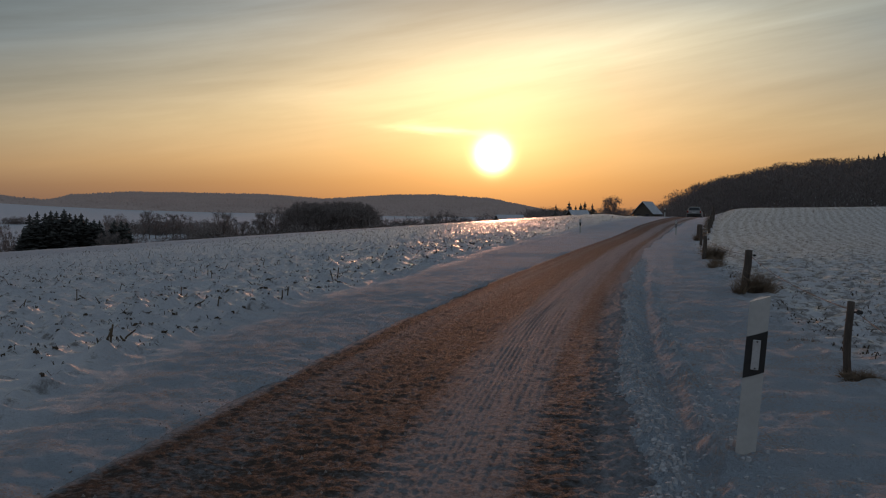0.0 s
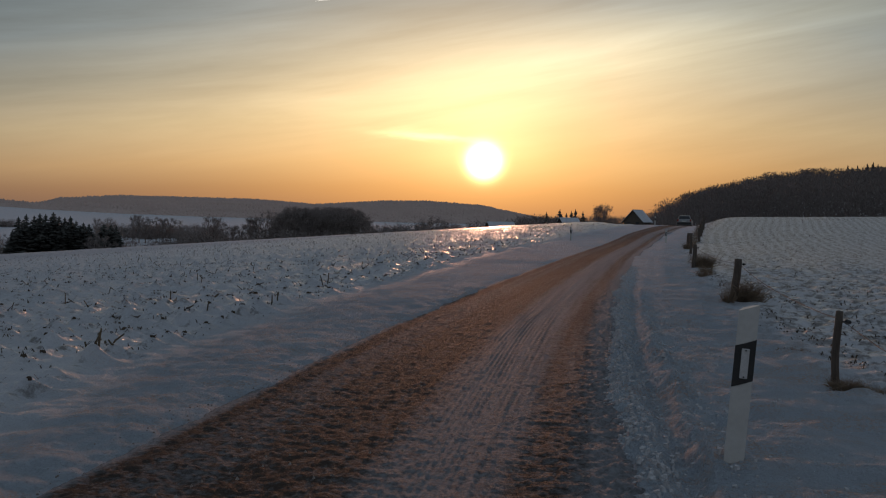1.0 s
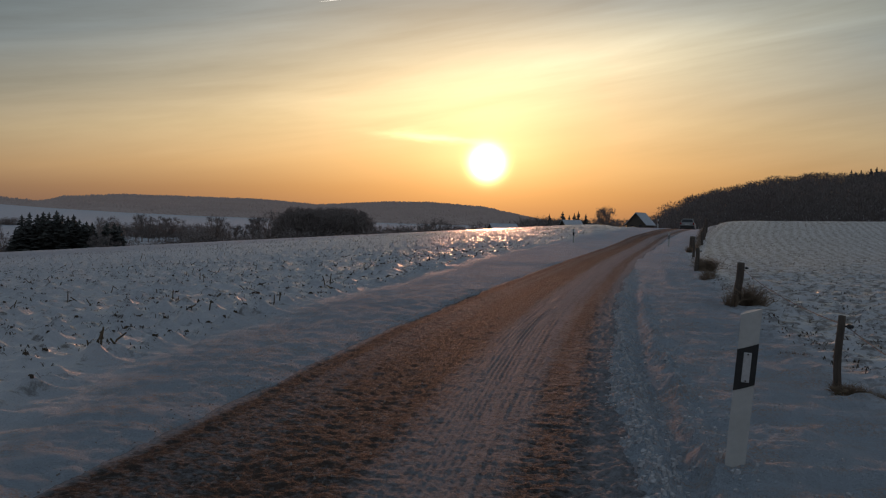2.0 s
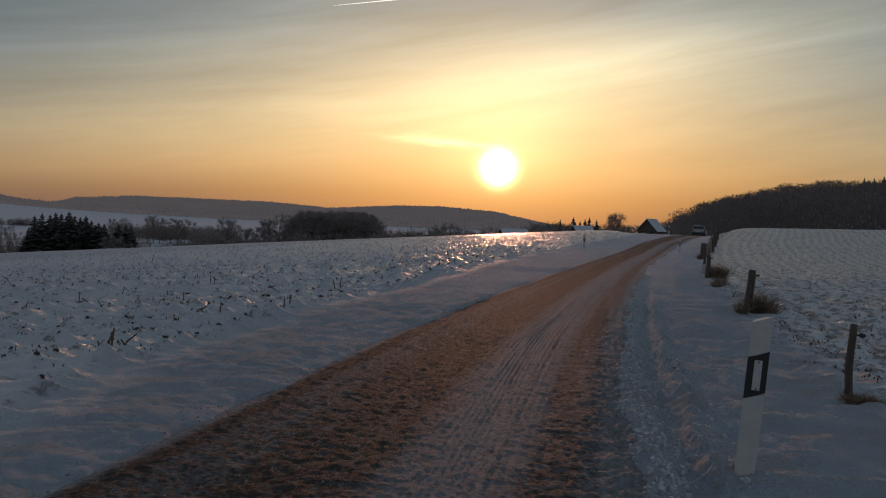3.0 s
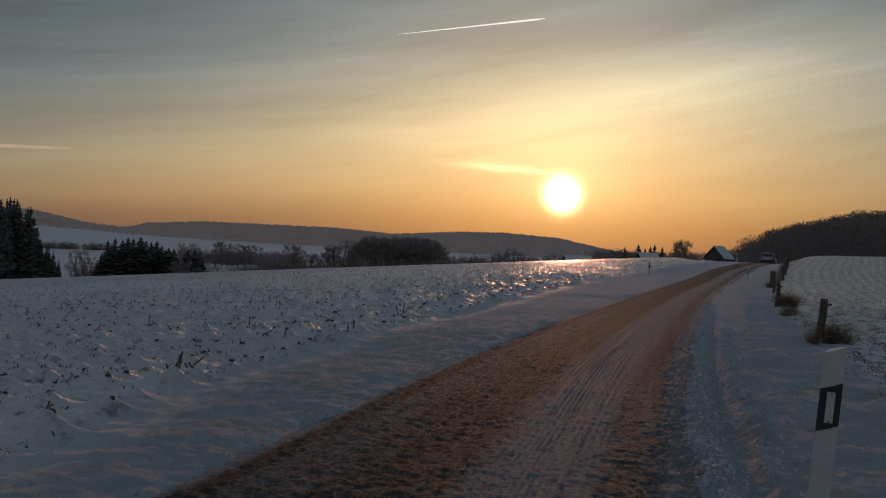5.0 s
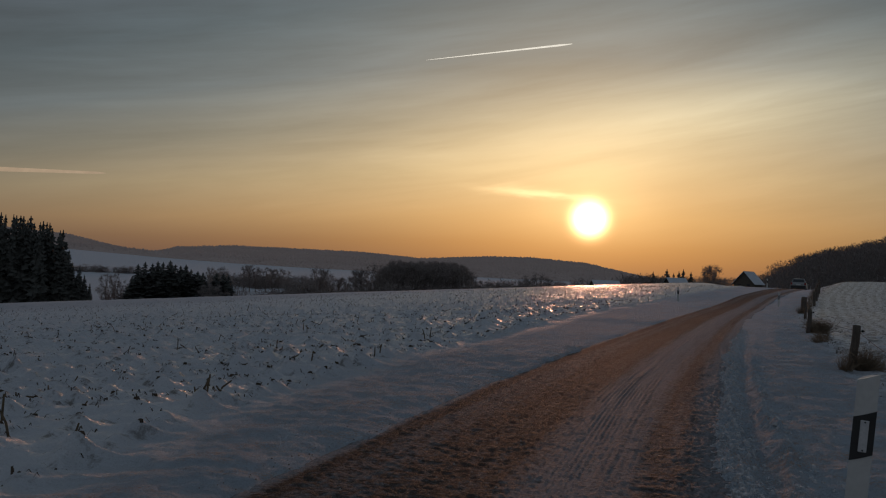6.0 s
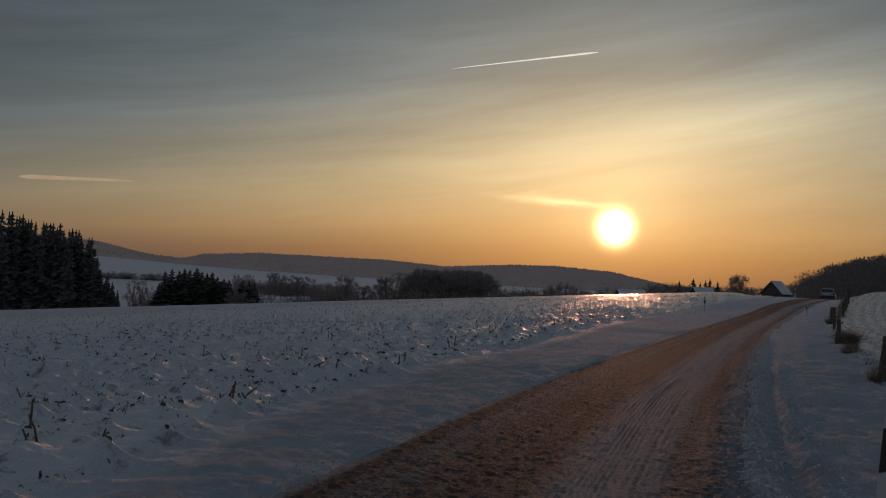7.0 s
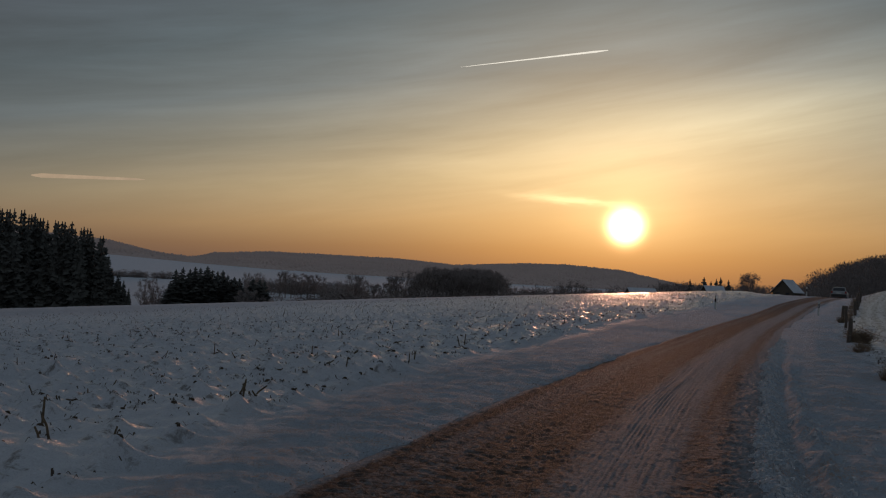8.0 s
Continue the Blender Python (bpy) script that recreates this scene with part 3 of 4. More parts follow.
def again(ob, x, y, size=1.0, turn=0.0, sink=0.2, wide=None):
    c = copy_thing(ob, Matrix())
    return put(c, x, y, size, turn, sink, wide)


rng = random.Random(5)
spruces = [conifer(11, 18, 4.2), conifer(12, 20, 4.8), conifer(13, 16, 4.1), conifer(14, 19, 4.0)]
trees = [bare_tree(21, 14), bare_tree(22, 15, 0.34, 0.2), bare_tree(23, 12, 0.36, 0.16), bare_tree(24, 16, 0.25, 0.22)]
shrubs = [shrub(31, 4.0, 3.0), shrub(32, 3.2, 3.5), shrub(33, 5.0, 3.0)]
used = set()


def plant(kind, az, r, top, group, sink=0.2, wide=1.0):
    """Stands a tree in the direction az at the distance r, its top at the slope top seen from the eye's height."""
    models = {"spruce": spruces, "tree": trees, "shrub": shrubs}[kind]
    i = rng.randrange(len(models))
    x, y = polar(az, r)
    size = (EYE + top * r - gz(x, y)) / models[i]["height"]
    size = max(size, 0.15)
    ob = models[i] if (kind, i) not in used else copy_thing(models[i], Matrix())
    used.add((kind, i))
    put(ob, x, y, size, rng.uniform(0, 6.3), sink, size * wide)
    ob["group"] = group
    return ob


# spruce plantation that closes the view at the field's edge
FOREST = ([-46, -40, -33.9, -32.4, -31.6, -30.5, -29.6, -28.6, -28.0], [0.072, 0.066, 0.0545, 0.050, 0.0475, 0.043, 0.039, 0.033, 0.026])
az = -45.0
while az < -28.0:
    plant("spruce", az, 255 + rng.uniform(-4, 4), float(np.interp(az, *FOREST)) + rng.uniform(-0.001, 0.005), "spruce plantation", 1.0, rng.uniform(0.75, 1.0))
    if rng.random() < 0.6:
        plant("spruce", az + 0.15, 266, float(np.interp(az, *FOREST)) + rng.uniform(-0.002, 0.005), "spruce plantation", 1.0, 1.0)
    az += rng.uniform(0.28, 0.45)
for az, top in ((-27.8, 0.012), (-27.6, 0.0), (-27.2, -0.004), (-26.9, -0.012), (-26.6, -0.02)):
    plant("spruce", az, 252, top, "spruce plantation", 0.5)
# a dense clump of spruces and smaller ones beside it
for az, top in ((-24.0, 0.001), (-23.6, 0.0035), (-23.2, 0.002), (-22.9, 0.0045), (-22.6, 0.004), (-22.2, 0.006), (-21.9, 0.002), (-21.6, 0.001), (-21.3, 0.0025), (-21.0, -0.002), (-20.6, -0.004),
                (-24.3, -0.012), (-20.3, -0.005), (-19.5, -0.0045), (-19.1, -0.005), (-18.8, -0.006)):
    plant("spruce", az, 300 + rng.uniform(-6, 6), top, "spruce clump in the valley", 0.5, 1.7)
for az in np.arange(-24.3, -20.7, 0.22):
    plant("spruce", float(az), 296, rng.uniform(-0.014, -0.001) - 0.012 * max(0.0, -23.7 - az), "spruce clump in the valley", 0.5, 2.3)
# bare trees of the valley
for az, r, top, w in ((-25.7, 300, -0.009, 0.8), (-25.2, 320, -0.008, 0.8), (-24.9, 300, -0.016, 0.8), (-19.3, 330, 0.0025, 1.0), (-20.0, 290, -0.016, 1.2), (-19.4, 290, -0.017, 1.2), 
                      (-17.9, 560, 0.0035, 1.0), (-17.55, 560, 0.0055, 1.1), (-17.2, 565, 0.003, 1.0), (-16.6, 570, 0.003, 1.1), (-16.2, 570, 0.0015, 1.1), (-15.8, 570, 0.0025, 1.0), (-15.3, 560, 0.0, 1.1), (-19.9, 520, 0.001, 0.8),
                      (-13.6, 380, 0.0065, 1.0), (-13.3, 380, 0.006, 1.0), (-12.9, 385, -0.003, 1.1),
                      (-12.2, 380, -0.004, 1.2), (-11.7, 380, -0.002, 1.1), (-11.1, 380, 0.0065, 0.9), (-10.8, 380, 0.005, 0.9), (-10.3, 400, 0.011, 1.0), (-9.9, 420, 0.013, 1.0), (-11.0, 360, -0.010, 1.4)):
    plant("tree", az, r, top, "bare trees of the valley", 0.3, w)
# bare trees along the foot of the field
for az, r, top, w in ((0.0, 330, 0.011, 1.0), (-0.5, 330, 0.008, 1.0), (-0.9, 330, 0.004, 1.2), (-1.6, 330, 0.0, 1.2), (0.9, 340, 0.004, 1.2), (1.7, 340, 0.002, 1.3), (-2.6, 335, -0.001, 1.3), (-3.4, 335, 0.0, 1.3), (2.5, 330, 0.003, 1.3)):
    plant("tree", az, r, top, "bare trees of the valley", 0.3, w)
# dark broadleaf copse
for row in range(4):
    for az in np.arange(-9.5, -4.1, 0.33):
        a = float(az) + rng.uniform(-0.15, 0.15)
        edge = min(1.0, (a + 9.9) / 0.9, (-3.9 - a) / 0.9)
        plant("tree", a, 370 + row * 7, 0.0185 * edge - 0.006 * (1 - edge) + rng.uniform(-0.0035, 0.0008) - 0.0012 * (3 - row), "broadleaf copse", 0.3, 1.0)
for az in np.arange(-9.6, -4.3, 0.3):
    plant("shrub", float(az), 364, rng.uniform(-0.012, 0.0), "broadleaf copse", 0.3, 2.0)
# hedges and scrub along the valley
for az in np.arange(-14.6, 8.4, 0.30):
    a = float(az) + rng.uniform(-0.12, 0.12)
    if -9.6 < a < -4.2:
        continue
    top = float(np.interp(a, [-16.2, -14, -12, -10, -4, 0, 3, 6, 8.5], [-0.024, -0.015, -0.015, -0.013, 0.001, 0.003, 0.006, 0.011, 0.013]))
    plant("shrub", a, 330 + rng.uniform(-15, 15), top + rng.uniform(-0.003, 0.003), "hedges of the valley", 0.3, rng.uniform(1.3, 2.0) if a < -10 else 1.3)
for az in np.arange(-19.8, -13.0, 0.26):
    plant("shrub", float(az) + rng.uniform(-0.1, 0.1), 640 + rng.uniform(-30, 30), -0.0045 + rng.uniform(-0.003, 0.0025), "far hedge", 0.3, 1.9)
for az in np.arange(-15.6, -13.6, 0.22):
    plant("shrub", float(az), 345, -0.0165 + 0.002 * (float(az) + 15.6) + rng.uniform(-0.002, 0.002), "hedges of the valley", 0.3, 1.6)
for az in np.arange(-28, -24, 0.35):
    plant("shrub", float(az), 760, rng.uniform(-0.004, -0.001), "far hedge", 0.3, 2.6)
for az, r in ((-18.0, 400), (-17.0, 380), (-18.4, 430)):
    plant("shrub", az, r, -0.018, "lone bushes on the meadow", 0.2, 1.2)
# tree line behind the crest, with small conifers and one round tree
for az in np.arange(5.6, 14.0, 0.28):
    a = float(az) + rng.uniform(-0.1, 0.1)
    top = float(np.interp(a, [5.6, 7, 8.5, 10, 12, 14], [0.0135, 0.0145, 0.0125, 0.014, 0.015, 0.022]))
    plant("tree", a, 390 + rng.uniform(-15, 15), top + rng.uniform(-0.003, 0.001), "tree line behind the crest", 0.3, 1.0)
for az, top in ((7.7, 0.019), (8.1, 0.015), (8.4, 0.0175), (8.65, 0.0195), (9.1, 0.017), (6.9, 0.016)):
    plant("spruce", az, 330, top, "tree line behind the crest", 0.3, 1.0)
for az, top in ((10.0, 0.0255), (10.2, 0.0275), (10.4, 0.024)):
    plant("tree", az, 300, top, "round tree behind the crest", 0.3, 0.75)


# ---------------------------------------------------------------- woods on the hills
def fuzz(V, Fc, rng, x, y, z, h, w, n, low=0.2):
    """A bare crown: a slim trunk and a cloud of thin upward twigs."""
    c = len(V)
    V.extend((Vector((x - 0.12, y, z)), Vector((x + 0.12, y, z)), Vector((x, y, z + h * 0.8))))
    Fc.append((c, c + 1, c + 2))
    # brambles and saplings at the foot
    for _ in range(12):
        a, rad = rng.uniform(0, 6.283), w * rng.uniform(0.2, 1.3)
        p = Vector((x + rad * math.cos(a), y + rad * math.sin(a), z - 0.5))
        d = Vector((rng.gauss(0, 0.5), rng.gauss(0, 0.5), rng.uniform(1.2, 3.2)))
        s = Vector((rng.gauss(0, 1), rng.gauss(0, 1), 0)).normalized() * rng.uniform(0.4, 1.0)
        c = len(V)
        V.extend((p - s, p + s, p + d))
        Fc.append((c, c + 1, c + 2))
    for _ in range(n):
        a, f = rng.uniform(0, 6.283), rng.random() ** 0.5
        t = rng.uniform(0.15, 1.0)
        rad = w * f * math.sqrt(max(0.05, 1 - (2 * t - 1.05) ** 2))
        p = Vector((x + rad * math.cos(a), y + rad * math.sin(a), z + h * (low + (0.92 - low) * t)))
        d = Vector((math.cos(a) * rng.uniform(0, 0.8), math.sin(a) * rng.uniform(0, 0.8), rng.uniform(0.2, 1.0))).normalized() * h * rng.uniform(0.05, 0.11)
        s = Vector((rng.gauss(0, 1), rng.gauss(0, 1), rng.gauss(0, 0.5))).normalized() * h * 0.011
        c = len(V)
        V.extend((p - s, p + s, p + d))
        Fc.append((c, c + 1, c + 2))


HILL_TOP = ([10, 12.1, 13.5, 15.5, 17.3, 19.9, 21.9, 23.4, 24.9, 30, 38], [0.014, 0.021, 0.032, 0.043, 0.0515, 0.0620, 0.0650, 0.0655, 0.067, 0.073, 0.069])


def hill_wood():
    rng = random.Random(77)
    V, Fc = [], []
    for r in np.arange(250, 600, 7.0):
        a = 11.5
        while a < 33:
            a += math.degrees(6.0 / r) * rng.uniform(0.7, 1.3)
            rr = r + rng.uniform(-3, 3)
            x, y = polar(a, rr)
            z = float(land(x, y))
            if a < 13.5 and rr < 330:
                continue
            h = rng.uniform(9.5, 14) * (0.38 + 0.62 * min(1.0, max(0.0, (a - 12) / 4)))
            h = min(h, (EYE + float(np.interp(a, *HILL_TOP)) * rr - z) * (0.95 + 0.09 * float(value_noise(np.array(a * 1.9), np.array(rr * 0.02), 91))) * rng.uniform(0.95, 1.03))
            if h < 2.0:
                continue
            fuzz(V, Fc, rng, x, y, z - 0.5, h, rng.uniform(3.0, 4.6), 320 if rr < 285 else (300 if rr > 510 else 80), 0.02 if rr < 300 else 0.1)
    ob = mesh_object("hill_wood", V, Fc, TWIG)
    tagged(ob, "dark bare broadleaf wood covering the hillside", "wood", kind="stuff")
    for a, top in ((24.0, 0.0665), (24.25, 0.064), (24.5, 0.0665), (25.0, 0.068), (25.3, 0.0695), (25.55, 0.0675), (26.4, 0.069)):
        plant("spruce", a, 548, top, "spruces on the hilltop", 0.5, 1.3)
    for a, top in ((20.0, 0.0615), (21.9, 0.0645), (22.4, 0.065)):
        plant("tree", a, 552, top, "tall trees on the hilltop", 0.5, 1.7)


def far_woods():
    rng = random.Random(78)
    V, Fc = [], []
    for r in np.concatenate([np.arange(1252, 1300, 5.0), np.arange(1300, 1990, 20.0)]):
        a = -47.0
        while a < 9.5:
            a += math.degrees(4.6 / r) * rng.uniform(0.5, 1.5)
            rr = r + rng.uniform(-10, 10)
            x, y = polar(a, rr)
            z = float(land(x, y))
            h, w, n = rng.uniform(8.5, 11), rng.uniform(2.8, 4.6), 5
            h *= min(1.0, 0.25 + max(0.0, rr - 1250) / 70)
            c = len(V)
            for lev, (f, g) in enumerate(((0.0, 1.5), (0.6, 1.0))):
                for i in range(n):
                    t = 6.283 * (i + 0.5 * lev) / n
                    rad = w * g * rng.uniform(0.75, 1.2)
                    V.append(Vector((x + rad * math.cos(t), y + rad * math.sin(t), z - 1 + h * f * rng.uniform(0.85, 1.15))))
            V.append(Vector((x + rng.uniform(-1, 1), y, z + h * rng.uniform(0.86, 1.0))))
            for i in range(n):
                j = (i + 1) % n
                Fc.append((c + i, c + j, c + n + j, c + n + i))
                Fc.append((c + n + i, c + n + j, c + 2 * n))
    ob = mesh_object("far_woods", V, Fc, FARWOOD_HAZE, smooth=True)
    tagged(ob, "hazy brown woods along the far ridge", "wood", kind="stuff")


hill_wood()
far_woods()


# ---------------------------------------------------------------- roadside posts
def block(bm, x0, x1, y0, y1, z0, z1, bevel=0.0):
    m = Matrix.LocRotScale(((x0 + x1) / 2, (y0 + y1) / 2, (z0 + z1) / 2), None, (x1 - x0, y1 - y0, z1 - z0))
    v = bmesh.ops.create_cube(bm, size=1, matrix=m)["verts"]
    if bevel:
        e = {k for q in v for k in q.link_edges}
        bmesh.ops.bevel(bm, geom=list(e), offset=bevel, segments=2, affect="EDGES", profile=0.6)
    return bm


def slant_prism(outline, z0, z1, tilt, base_tilt=0.0):
    """A post section: outline in the plane, ends cut at a slant across its width."""
    bm = bmesh.new()
    lo = [bm.verts.new((x, y, z0 + base_tilt * x)) for x, y in outline]
    hi = [bm.verts.new((x, y, z1 + tilt * x)) for x, y in outline]
    n = len(outline)
    for i in range(n):
        bm.faces.new((lo[i], lo[(i + 1) % n], hi[(i + 1) % n], hi[i]))
    bm.faces.new(hi)
    bm.faces.new(lo[::-1])
    return bm


def delineator(label):
    """White roadside marker post, its front towards -y: rounded front, slanted top, black band, reflector."""
    e = thing("delineator_post", label, "delineator post", "roadside marker posts")
    front = [(-0.06 + 0.12 * i / 8, -0.012 * math.sin(math.pi * i / 8)) for i in range(9)]
    back = [(0.052, 0.035), (0.02, 0.085), (-0.02, 0.085), (-0.052, 0.035)]
    wide = [(x * 1.02, y * 1.02 - (0.003 if y < 0.001 else 0)) for x, y in front + back]
    part("body", slant_prism(front + back, -0.3, 0.985, 0.38), WHITE_PLASTIC, e)
    part("black_band", slant_prism(wide, 0.525, 0.775, 0.38, 0.38), BLACK_PLASTIC, e, "slanted black band")
    bm = bmesh.new()
    block(bm, -0.023, 0.023, -0.026, -0.012, 0.56, 0.74, 0.004)
    part("reflector", bm, REFLECTOR, e, "pale rectangular reflector")
    for z in (0.57, 0.73):
        bm = bmesh.new()
        bmesh.ops.create_cone(bm, cap_ends=True, segments=8, radius1=0.005, radius2=0.005, depth=0.006, matrix=pose(0, -0.028, z, 90, 0, 0))
        part("rivet", bm, BLACK_PLASTIC, e)
    return e


post = delineator("white delineator post with black band, leaning in roadside snow")
post.matrix_basis = pose(1.83, 5.55, 0.0, 0, 4.2, -8)
for x, y, turn in ((16.1, 64.3, -14), (9.75, 66.0, 170), (23.7, 99.5, 165)):
    p = copy_thing(post, pose(x, y, gz(x, y) - 0.03, 0, random.uniform(-2, 2), turn))
    p["label"] = "white delineator post standing upright in roadside snow"


def fence_post(seed, h, rad, lean=0.0):
    rng = random.Random(seed)
    e = thing("fence_post", "weathered round wooden fence post in the snow", "fence post", "pasture fence posts")
    V, Fc = [], []
    n, rows = 10, 9
    for k in range(rows):
        z = -0.3 + (h + 0.3) * k / (rows - 1)
        for i in range(n):
            t = 6.283 * i / n
            r = rad * (1.08 - 0.12 * k / rows) * (1 + 0.05 * math.sin(3 * t + seed) + rng.uniform(-0.03, 0.03))
            V.append((r * math.cos(t) + 0.012 * math.sin(k * 0.9 + seed), r * math.sin(t), z))
    for k in range(rows - 1):
        for i in range(n):
            j = (i + 1) % n
            Fc.append((k * n + i, k * n + j, k * n + n + j, k * n + n + i))
    V.append((0, 0, h + 0.008))
    for i in range(n):
        Fc.append(((rows - 1) * n + i, (rows - 1) * n + (i + 1) % n, len(V) - 1))
    mesh_object("shaft", V, Fc, POST_WOOD, e, smooth=True)
    # insulator: a short bracket with a ringed knob
    bm = bmesh.new()
    bmesh.ops.create_cone(bm, cap_ends=True, segments=8, radius1=0.008, radius2=0.008, depth=0.05, matrix=pose(rad + 0.015, 0, h - 0.10, 0, 90, 0))
    bmesh.ops.create_uvsphere(bm, u_segments=10, v_segments=6, radius=0.026, matrix=pose(rad + 0.045, 0, h - 0.10))
    bmesh.ops.create_uvsphere(bm, u_segments=10, v_segments=6, radius=0.02, matrix=pose(rad + 0.066, 0, h - 0.10))
    part("insulator", bm, BLACK_PLASTIC, e, "black ring insulator")
    return e


# place (x, y), height, radius, sideways lean in degrees
FENCE = [(2.2, 2.6, 0.85, 0.05, 0), (3.86, 8.8, 0.76, 0.036, 0.6), (6.1, 18.7, 0.92, 0.075, 3.0), (9.2, 32.7, 0.90, 0.07, 1.5), (13.9, 50.0, 0.95, 0.07, -2.0),
         (15.2, 55.2, 1.0, 0.16, 4.0), (18.6, 65.0, 1.0, 0.09, 0), (20.3, 70.5, 1.05, 0.11, 1), (22.0, 76.0, 1.05, 0.09, -2), (23.7, 81.5, 1.05, 0.09, 1), (25.4, 87.5, 1.05, 0.08, 0), (27.3, 94, 1.0, 0.08, 2)]
for i, (x, y, h, rad, lean) in enumerate(FENCE):
    fp = fence_post(100 + i, h, rad)
    fp.matrix_basis = pose(x, y, float(land(x, y)) - 0.02, 0, lean, -18 if i else 0)


def wire_run():
    cu = bpy.data.curves.new("fence_wire", "CURVE")
    cu.dimensions, cu.bevel_depth, cu.bevel_resolution = "3D", 0.0036, 1
    pts = []
    for (x0, y0, h0, r0, l0), (x1, y1, h1, r1, l1) in zip(FENCE[:-1], FENCE[1:]):
        z0, z1 = float(land(x0, y0)) + h0 - 0.12, float(land(x1, y1)) + h1 - 0.12
        for t in np.linspace(0, 1, 9)[:-1]:
            pts.append((x0 + (x1 - x0) * t + 0.07, y0 + (y1 - y0) * t, z0 + (z1 - z0) * t - 0.10 * 4 * t * (1 - t)))
    sp = cu.splines.new("POLY")
    sp.points.add(len(pts) - 1)
    for p, q in zip(sp.points, pts):
        p.co = (*q, 1)
    cu.materials.append(WIRE)
    ob = new("fence_wire", cu)
    # small barbs
    V, Fc = [], []
    rng = random.Random(8)
    for a, b in zip(pts[:24], pts[1:25]):
        a, b = Vector(a), Vector(b)
        for k in range(int((b - a).length / 0.18)):
            c = a.lerp(b, k * 0.18 / (b - a).length)
            d = Vector((rng.gauss(0, 1), rng.gauss(0, 1), rng.gauss(0, 1))).normalized() * 0.014
            tube(V, Fc, c - d, c + d, 0.0028, 0.0018, 3)
    barbs = mesh_object("barb", V, Fc, WIRE, ob)
    tagged(barbs, kind="stuff")
    tagged(ob, "thin barbed wire strung between the fence posts", "wire")


wire_run()


def tuft(seed, h, w, n, x, y, label, mat=GRASS):
    """A clump of dry blades round a spot."""
    rng = random.Random(seed)
    V, Fc = [], []
    for _ in range(n):
        a, f = rng.uniform(0, 6.283), rng.random() ** 0.6
        bx, by = w * f * math.cos(a) * 0.6, w * f * math.sin(a) * 0.6
        d = Vector((math.cos(a) * f + rng.gauss(0, 0.35), math.sin(a) * f + rng.gauss(0, 0.35), rng.uniform(0.8, 3.0))).normalized()
        L = h * rng.uniform(0.4, 1.1)
        p0 = Vector((bx, by, gz(x + bx, y + by) - gz(x, y) - 0.03))
        p1 = p0 + d * L * 0.6
        p2 = p1 + (d + Vector((rng.gauss(0, 0.4), rng.gauss(0, 0.4), -0.5))).normalized() * L * 0.5
        s = d.orthogonal().normalized() * (0.0035 + 0.004 * rng.random())
        c = len(V)
        V.extend((p0 - s, p0 + s, p1 + s * 0.8, p1 - s * 0.8, p2))
        Fc.append((c, c + 1, c + 2, c + 3))
        Fc.append((c + 3, c + 2, c + 4))
    ob = mesh_object("grass_tuft", V, Fc, mat)
    ob.location = (x, y, gz(x, y))
    return tagged(ob, label, "grass tuft", "tufts at the fence", kind="thing")


tuft(1, 0.15, 0.24, 700, 3.93, 8.70, "matted dry grass round the foot of a fence post")
tuft(2, 0.09, 0.26, 300, 4.22, 8.62, "matted dry grass lying on the snow")
tuft(3, 0.62, 0.24, 700, 6.32, 18.75, "bushy dry grass tuft beside a fence post")
tuft(4, 0.36, 0.18, 160, 5.92, 18.5, "bushy dry grass tuft beside a fence post")
tuft(10, 0.48, 0.18, 220, 6.62, 18.9, "bushy dry grass tuft beside a fence post")
tuft(5, 0.62, 0.42, 1400, 9.62, 33.0, "bushy dry grass tuft beside a fence post")
tuft(6, 0.35, 0.3, 250, 9.0, 30.5, "low dry grass tuft in the fence line")
tuft(7, 0.09, 0.34, 420, 4.45, 11.3, "flattened dry grass showing through the snow")
tuft(8, 0.5, 0.30, 350, 15.0, 54.8, "dark dry grass at the foot of a post")
tuft(9, 0.30, 0.35, 250, 8.2, 28.0, "low dry grass tuft in the fence line")
for i in range(9):
    t = i / 8
    tuft(20 + i, 0.5, 0.35, 160, 16 + 8.5 * t, 57.5 + 28 * t, "low dry grass tuft in the fence line")


# ---------------------------------------------------------------- buildings beyond the crest
WALL = material("dark_render", plain((0.16, 0.14, 0.12), (0.26, 0.23, 0.20), 1.5))
TIMBER = material("dark_timber", plain((0.05, 0.04, 0.03), (0.10, 0.08, 0.06), 3.0))
GLASS = material("window_glass", plain((0.02, 0.022, 0.025), (0.03, 0.032, 0.035), 4.0, 0.12, 0.0))


def slab(corners, thick):
    """A slab with the given top corners."""
    bm = bmesh.new()
    c = [Vector(q) for q in corners]
    n = (c[1] - c[0]).cross(c[2] - c[0]).normalized()
    top = [bm.verts.new(q) for q in c]
    low = [bm.verts.new(q - n * thick) for q in c]
    k = len(c)
    bm.faces.new(top)
    bm.faces.new(low[::-1])
    for i in range(k):
        bm.faces.new((low[i], low[(i + 1) % k], top[(i + 1) % k], top[i]))
    return bm


